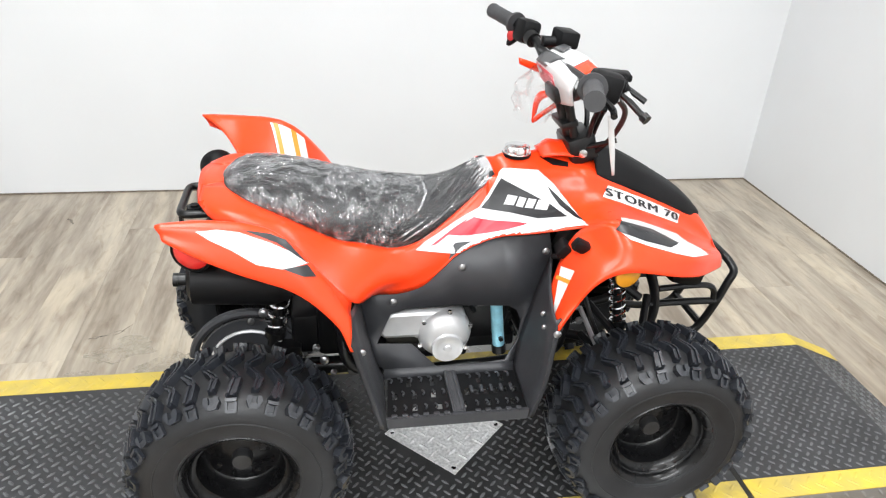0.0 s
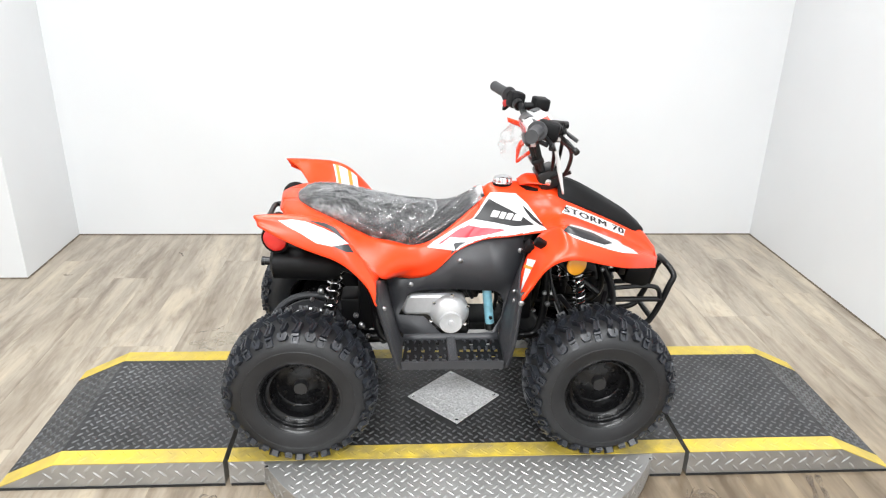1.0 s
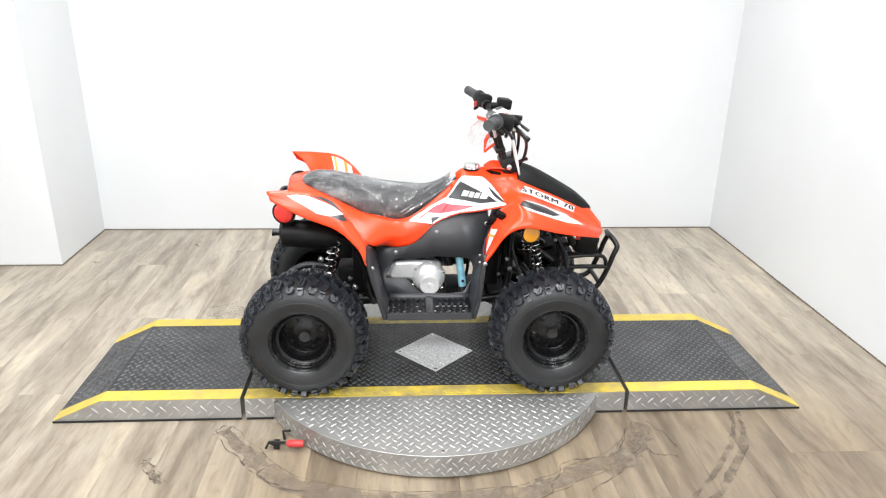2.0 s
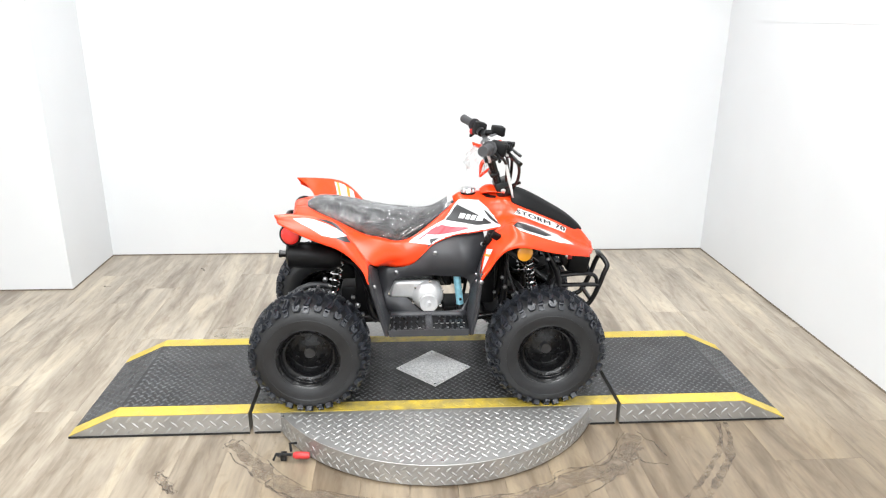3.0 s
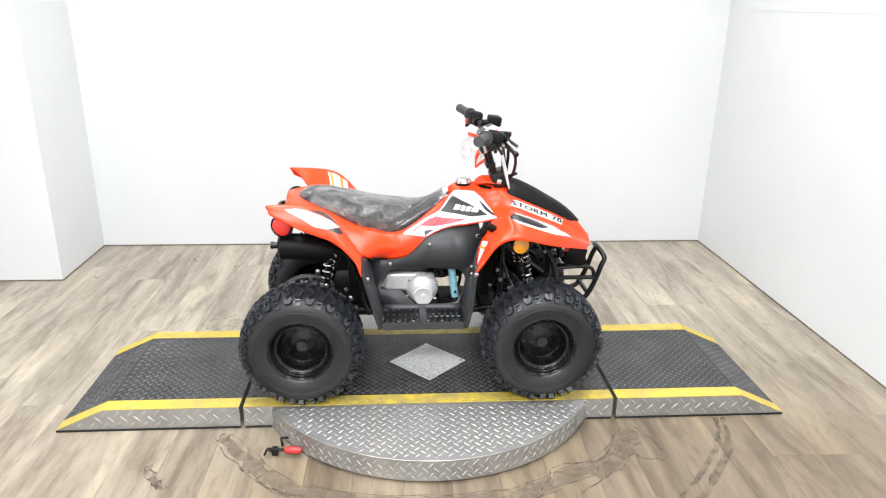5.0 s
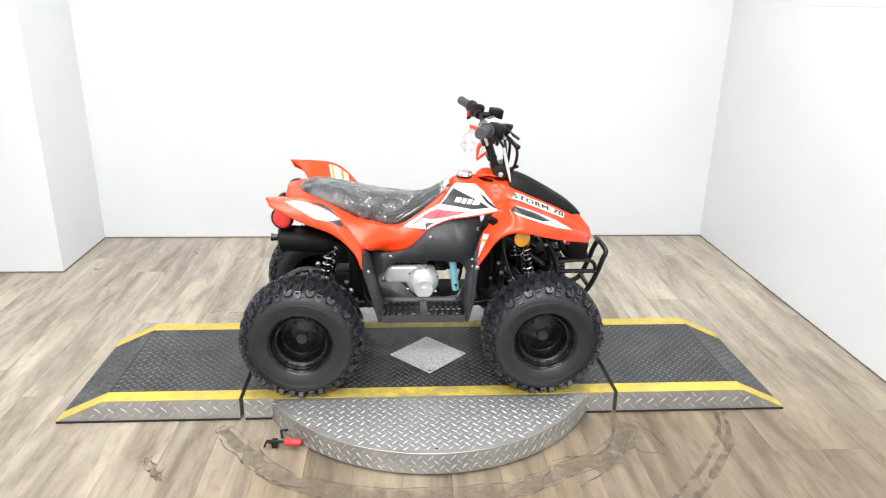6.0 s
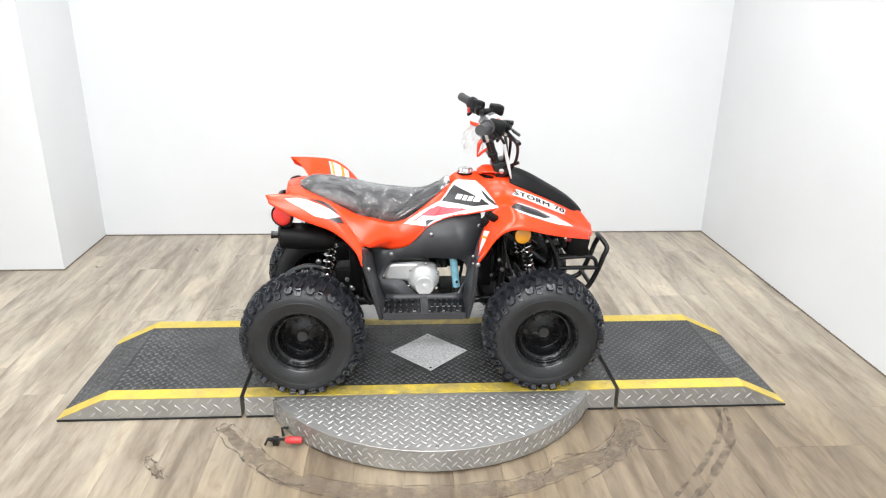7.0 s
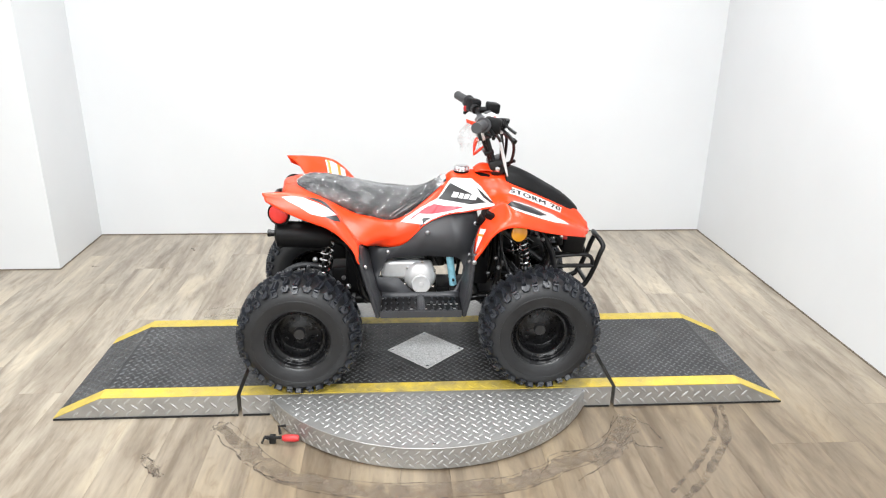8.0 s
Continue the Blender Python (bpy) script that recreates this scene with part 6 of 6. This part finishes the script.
def make_wheel(hub_out):
    ob = link("wheel", Shape().lathe(RIM, 56, caps=False).add([(r * math.cos(2 * math.pi * k / 56), o * -1, r * math.sin(2 * math.pi * k / 56)) for o, r in BACK_RIM + [(0.03, 0.081)] for k in range(56)], grid_faces(len(BACK_RIM) + 1, 56, True)), M_RIM, bike, "gloss black steel wheel with knobbly tyre", angle=50)
    link("tyre", carcass_shape(), M_CARCASS, ob, "matt black rubber tyre", angle=38)
    for r, o, w in ((0.113, 0.0815, 0.002), (0.149, 0.090, 0.0018), (0.105, 0.0745, 0.0025)):
        link("sidewall_ring", Shape().tube([(r * math.cos(a), -o, r * math.sin(a)) for a in np.linspace(0, 2 * math.pi, 97)[:-1]], w, 6, closed=True), M_CARCASS, ob)
    tagged(link("tread", tread_shape(), M_RUBBER, ob, "raised knobbly tread blocks", angle=38), kind="stuff")
    link("hub_cap", Shape().lathe([(0.010, 0.0200), (0.029, 0.0190), (0.031, 0.0175), (0.0305, 0.0155), (0.0295, 0.001)], 28), M_HUB, ob, "dark grey hub cap")
    for k in range(4):
        a = math.pi / 4 + k * math.pi / 2
        link("wheel_nut", Shape().lathe([(0.002, 0.006), (0.011, 0.0055), (0.012, 0.001)], 6, Matrix.Translation((0.052 * math.cos(a), 0, 0.052 * math.sin(a)))), M_RIM, ob)
    return ob


WR = 0.205
rear_wheel = make_wheel(0.036)
rear_wheel.matrix_basis = pose(-0.439, -0.289, WR, 0, 17, 0)
copy_thing(rear_wheel, pose(-0.439, 0.289, WR, 0, 40, 180))
front_wheel = make_wheel(0.044)
front_wheel.matrix_basis = pose(0.383, -0.289, WR, 0, 5, 0)
copy_thing(front_wheel, pose(0.383, 0.289, WR, 0, 33, 180))


# ---- floor scuffs and planks ----
def ribbon(points, width, up, n=40, wobble=0.004):
    """A flat uneven mark that lies on the floor."""
    p = spline([(x, y, up) for x, y in points], n)
    v = []
    for i in range(n):
        t = p[min(i + 1, n - 1)] - p[max(i - 1, 0)]
        t = t / max(np.linalg.norm(t), 1e-9)
        s = np.array((-t[1], t[0], 0))
        w = width * (0.35 + 0.9 * abs(noise.noise(Vector((i * 0.27, points[0][0] * 9, 1.7)))) + 0.3 * math.sin(math.pi * i / (n - 1)))
        c = p[i] + s * wobble * noise.noise(Vector((i * 0.17, points[0][1] * 7, 5.1)))
        v += [c - s * w / 2, c + s * w / 2]
    return Shape().add(v, grid_faces(n, 2))


TRACK = [(-0.705, -0.355), (-0.66, -0.41), (-0.60, -0.48), (-0.53, -0.56), (-0.42, -0.645), (-0.21, -0.70), (0.012, -0.715), (0.21, -0.70), (0.33, -0.655), (0.43, -0.60), (0.55, -0.54), (0.625, -0.46), (0.69, -0.37)]


def beside(points, off):
    """The line that runs off metres to the side of a line of points."""
    out = []
    for i, (x, y) in enumerate(points):
        (x0, y0), (x1, y1) = points[max(i - 1, 0)], points[min(i + 1, len(points) - 1)]
        d = math.hypot(x1 - x0, y1 - y0)
        out.append((x - (y1 - y0) / d * off, y + (x1 - x0) / d * off))
    return out


MARKS = [
    # worn path around the turntable with its torn edges
    (TRACK, 0.075, M_WORN),
    (beside(TRACK, 0.036), 0.0045, M_SCUFF),
    (beside(TRACK[:7], -0.034), 0.0065, M_SCUFF),
    (beside(TRACK[6:], -0.034), 0.0055, M_SCUFF),
    ([(-0.72, -0.375), (-0.725, -0.35), (-0.70, -0.335), (-0.67, -0.345)], 0.008, M_SCUFF),
    ([(0.313, -0.675), (0.345, -0.62), (0.371, -0.568), (0.45, -0.548), (0.536, -0.53), (0.595, -0.455), (0.636, -0.357)], 0.006, M_SCUFF),
    ([(0.43, -0.693), (0.498, -0.642), (0.58, -0.575), (0.656, -0.504), (0.67, -0.525), (0.704, -0.536), (0.746, -0.543)], 0.007, M_SCUFF),
    ([(0.50, -0.62), (0.58, -0.55), (0.64, -0.48), (0.68, -0.42)], 0.06, M_WORN),
    ([(0.70, -0.34), (0.72, -0.39), (0.745, -0.43), (0.757, -0.50)], 0.006, M_SCUFF),
    ([(-0.531, -0.556), (-0.55, -0.591), (-0.47, -0.645), (-0.40, -0.665)], 0.008, M_SCUFF),
    # short gouge
    ([(-0.895, -0.515), (-0.88, -0.545), (-0.855, -0.585), (-0.825, -0.618)], 0.026, M_SCUFF_LIGHT),
    ([(-0.915, -0.520), (-0.905, -0.507), (-0.885, -0.502)], 0.009, M_SCUFF),
    ([(-0.885, -0.505), (-0.868, -0.54), (-0.843, -0.575), (-0.815, -0.610)], 0.009, M_SCUFF),
    ([(-0.90, -0.53), (-0.872, -0.58), (-0.84, -0.615)], 0.006, M_SCUFF),
    # tyre sweeps
    ([(1.02, -0.31), (0.985, -0.41), (0.932, -0.50), (0.86, -0.59), (0.786, -0.67), (0.694, -0.76)], 0.022, M_SCUFF_LIGHT),
    ([(1.045, -0.31), (1.01, -0.43), (0.955, -0.53), (0.88, -0.63), (0.79, -0.73), (0.70, -0.81)], 0.03, M_SCUFF_LIGHT),
    # cracks behind the ramp and by the walls
    ([(-0.73, 0.35), (-0.71, 0.40), (-0.66, 0.45), (-0.62, 0.55)], 0.006, M_SCUFF),
    ([(-0.99, 0.565), (-0.95, 0.585), (-0.91, 0.59), (-0.865, 0.64)], 0.005, M_SCUFF),
    ([(-0.98, 0.57), (-0.92, 0.60), (-0.88, 0.61)], 0.004, M_SCUFF),
    ([(-1.265, 1.40), (-1.25, 1.38), (-1.235, 1.35)], 0.012, M_SCUFF),
    ([(-1.71, 1.14), (-1.69, 1.13), (-1.67, 1.135)], 0.02, M_SCUFF),
]
for k, (pts, w, m) in enumerate(MARKS):
    link("scuff_mark", ribbon(pts, w, 0.0012 + 0.00008 * k, 9 * len(pts), 0.010 if m is M_SCUFF else 0.008), m, floor, smooth=False)

def worn_patch(cx, cy, rx, ry, turn, seed, up):
    """A flat patch with a ragged outline, worn into the floor."""
    n = 60
    v = [(cx, cy, up)]
    for i in range(n):
        a = 2 * math.pi * i / n
        k = 1 + 0.55 * noise.noise(Vector((math.cos(a) * 1.6, math.sin(a) * 1.6, seed))) + 0.25 * noise.noise(Vector((math.cos(a) * 5, math.sin(a) * 5, seed + 3)))
        x, y = rx * k * math.cos(a), ry * k * math.sin(a)
        v.append((cx + x * math.cos(turn) - y * math.sin(turn), cy + x * math.sin(turn) + y * math.cos(turn), up))
    return Shape().add(v, [(0, 1 + i, 1 + (i + 1) % n) for i in range(n)])


for k, (cx, cy, rx, ry, turn, m) in enumerate(((-0.86, 0.52, 0.10, 0.05, 0.3, M_PALE), (-0.70, 0.42, 0.14, 0.07, 0.5, M_PALE), (-0.97, 0.40, 0.05, 0.02, 0.2, M_PALE))):
    link("worn_patch", worn_patch(cx, cy, rx, ry, turn, 2.3 * k, 0.0003 + 0.00015 * k), m, floor, smooth=False)

# dark line along the foot of the walls
for a, b in (((LEFT, BACK - 0.004, 0), (RIGHT, BACK, 0.006)), ((RIGHT - 0.004, FRONT, 0), (RIGHT, BACK, 0.006)), ((FAR_LEFT, PIER - 0.004, 0), (LEFT, PIER, 0.006)), ((LEFT, PIER, 0), (LEFT + 0.004, BACK, 0.006))):
    slab("trim", a, b, M_JOINT, "thin dark joint along the foot of the wall", "trim")

PW, PL = 0.152, 1.22
rng = random.Random(4)
meshes = {}


def plank_mesh(w, l):
    key = (round(w, 3), round(l, 3))
    if key not in meshes:
        g, b = 0.00005, 0.0002
        lo, hi = (g, g), (w - g, l - g)
        v = [(lo[0], lo[1], -0.004), (hi[0], lo[1], -0.004), (hi[0], hi[1], -0.004), (lo[0], hi[1], -0.004), (lo[0] + b, lo[1] + b, 0), (hi[0] - b, lo[1] + b, 0), (hi[0] - b, hi[1] - b, 0), (lo[0] + b, hi[1] - b, 0)]
        me = bpy.data.meshes.new("plank")
        me.from_pydata(v, [], [(4, 5, 6, 7), (0, 1, 5, 4), (1, 2, 6, 5), (2, 3, 7, 6), (3, 0, 4, 7)])
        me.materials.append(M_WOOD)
        meshes[key] = me
    return meshes[key]


x = FAR_LEFT
while x < RIGHT - 0.01:
    w = min(PW, RIGHT - x)
    y, l = FRONT, rng.choice((0.22, 0.42, 0.62, 0.82, 1.02, PL))
    while y < BACK - 0.01:
        l = min(l, BACK - y)
        ob = new("plank", plank_mesh(w, l))
        ob.parent = floor
        ob.location = (x, y, 0)
        y, l = y + l, PL
    x += PW
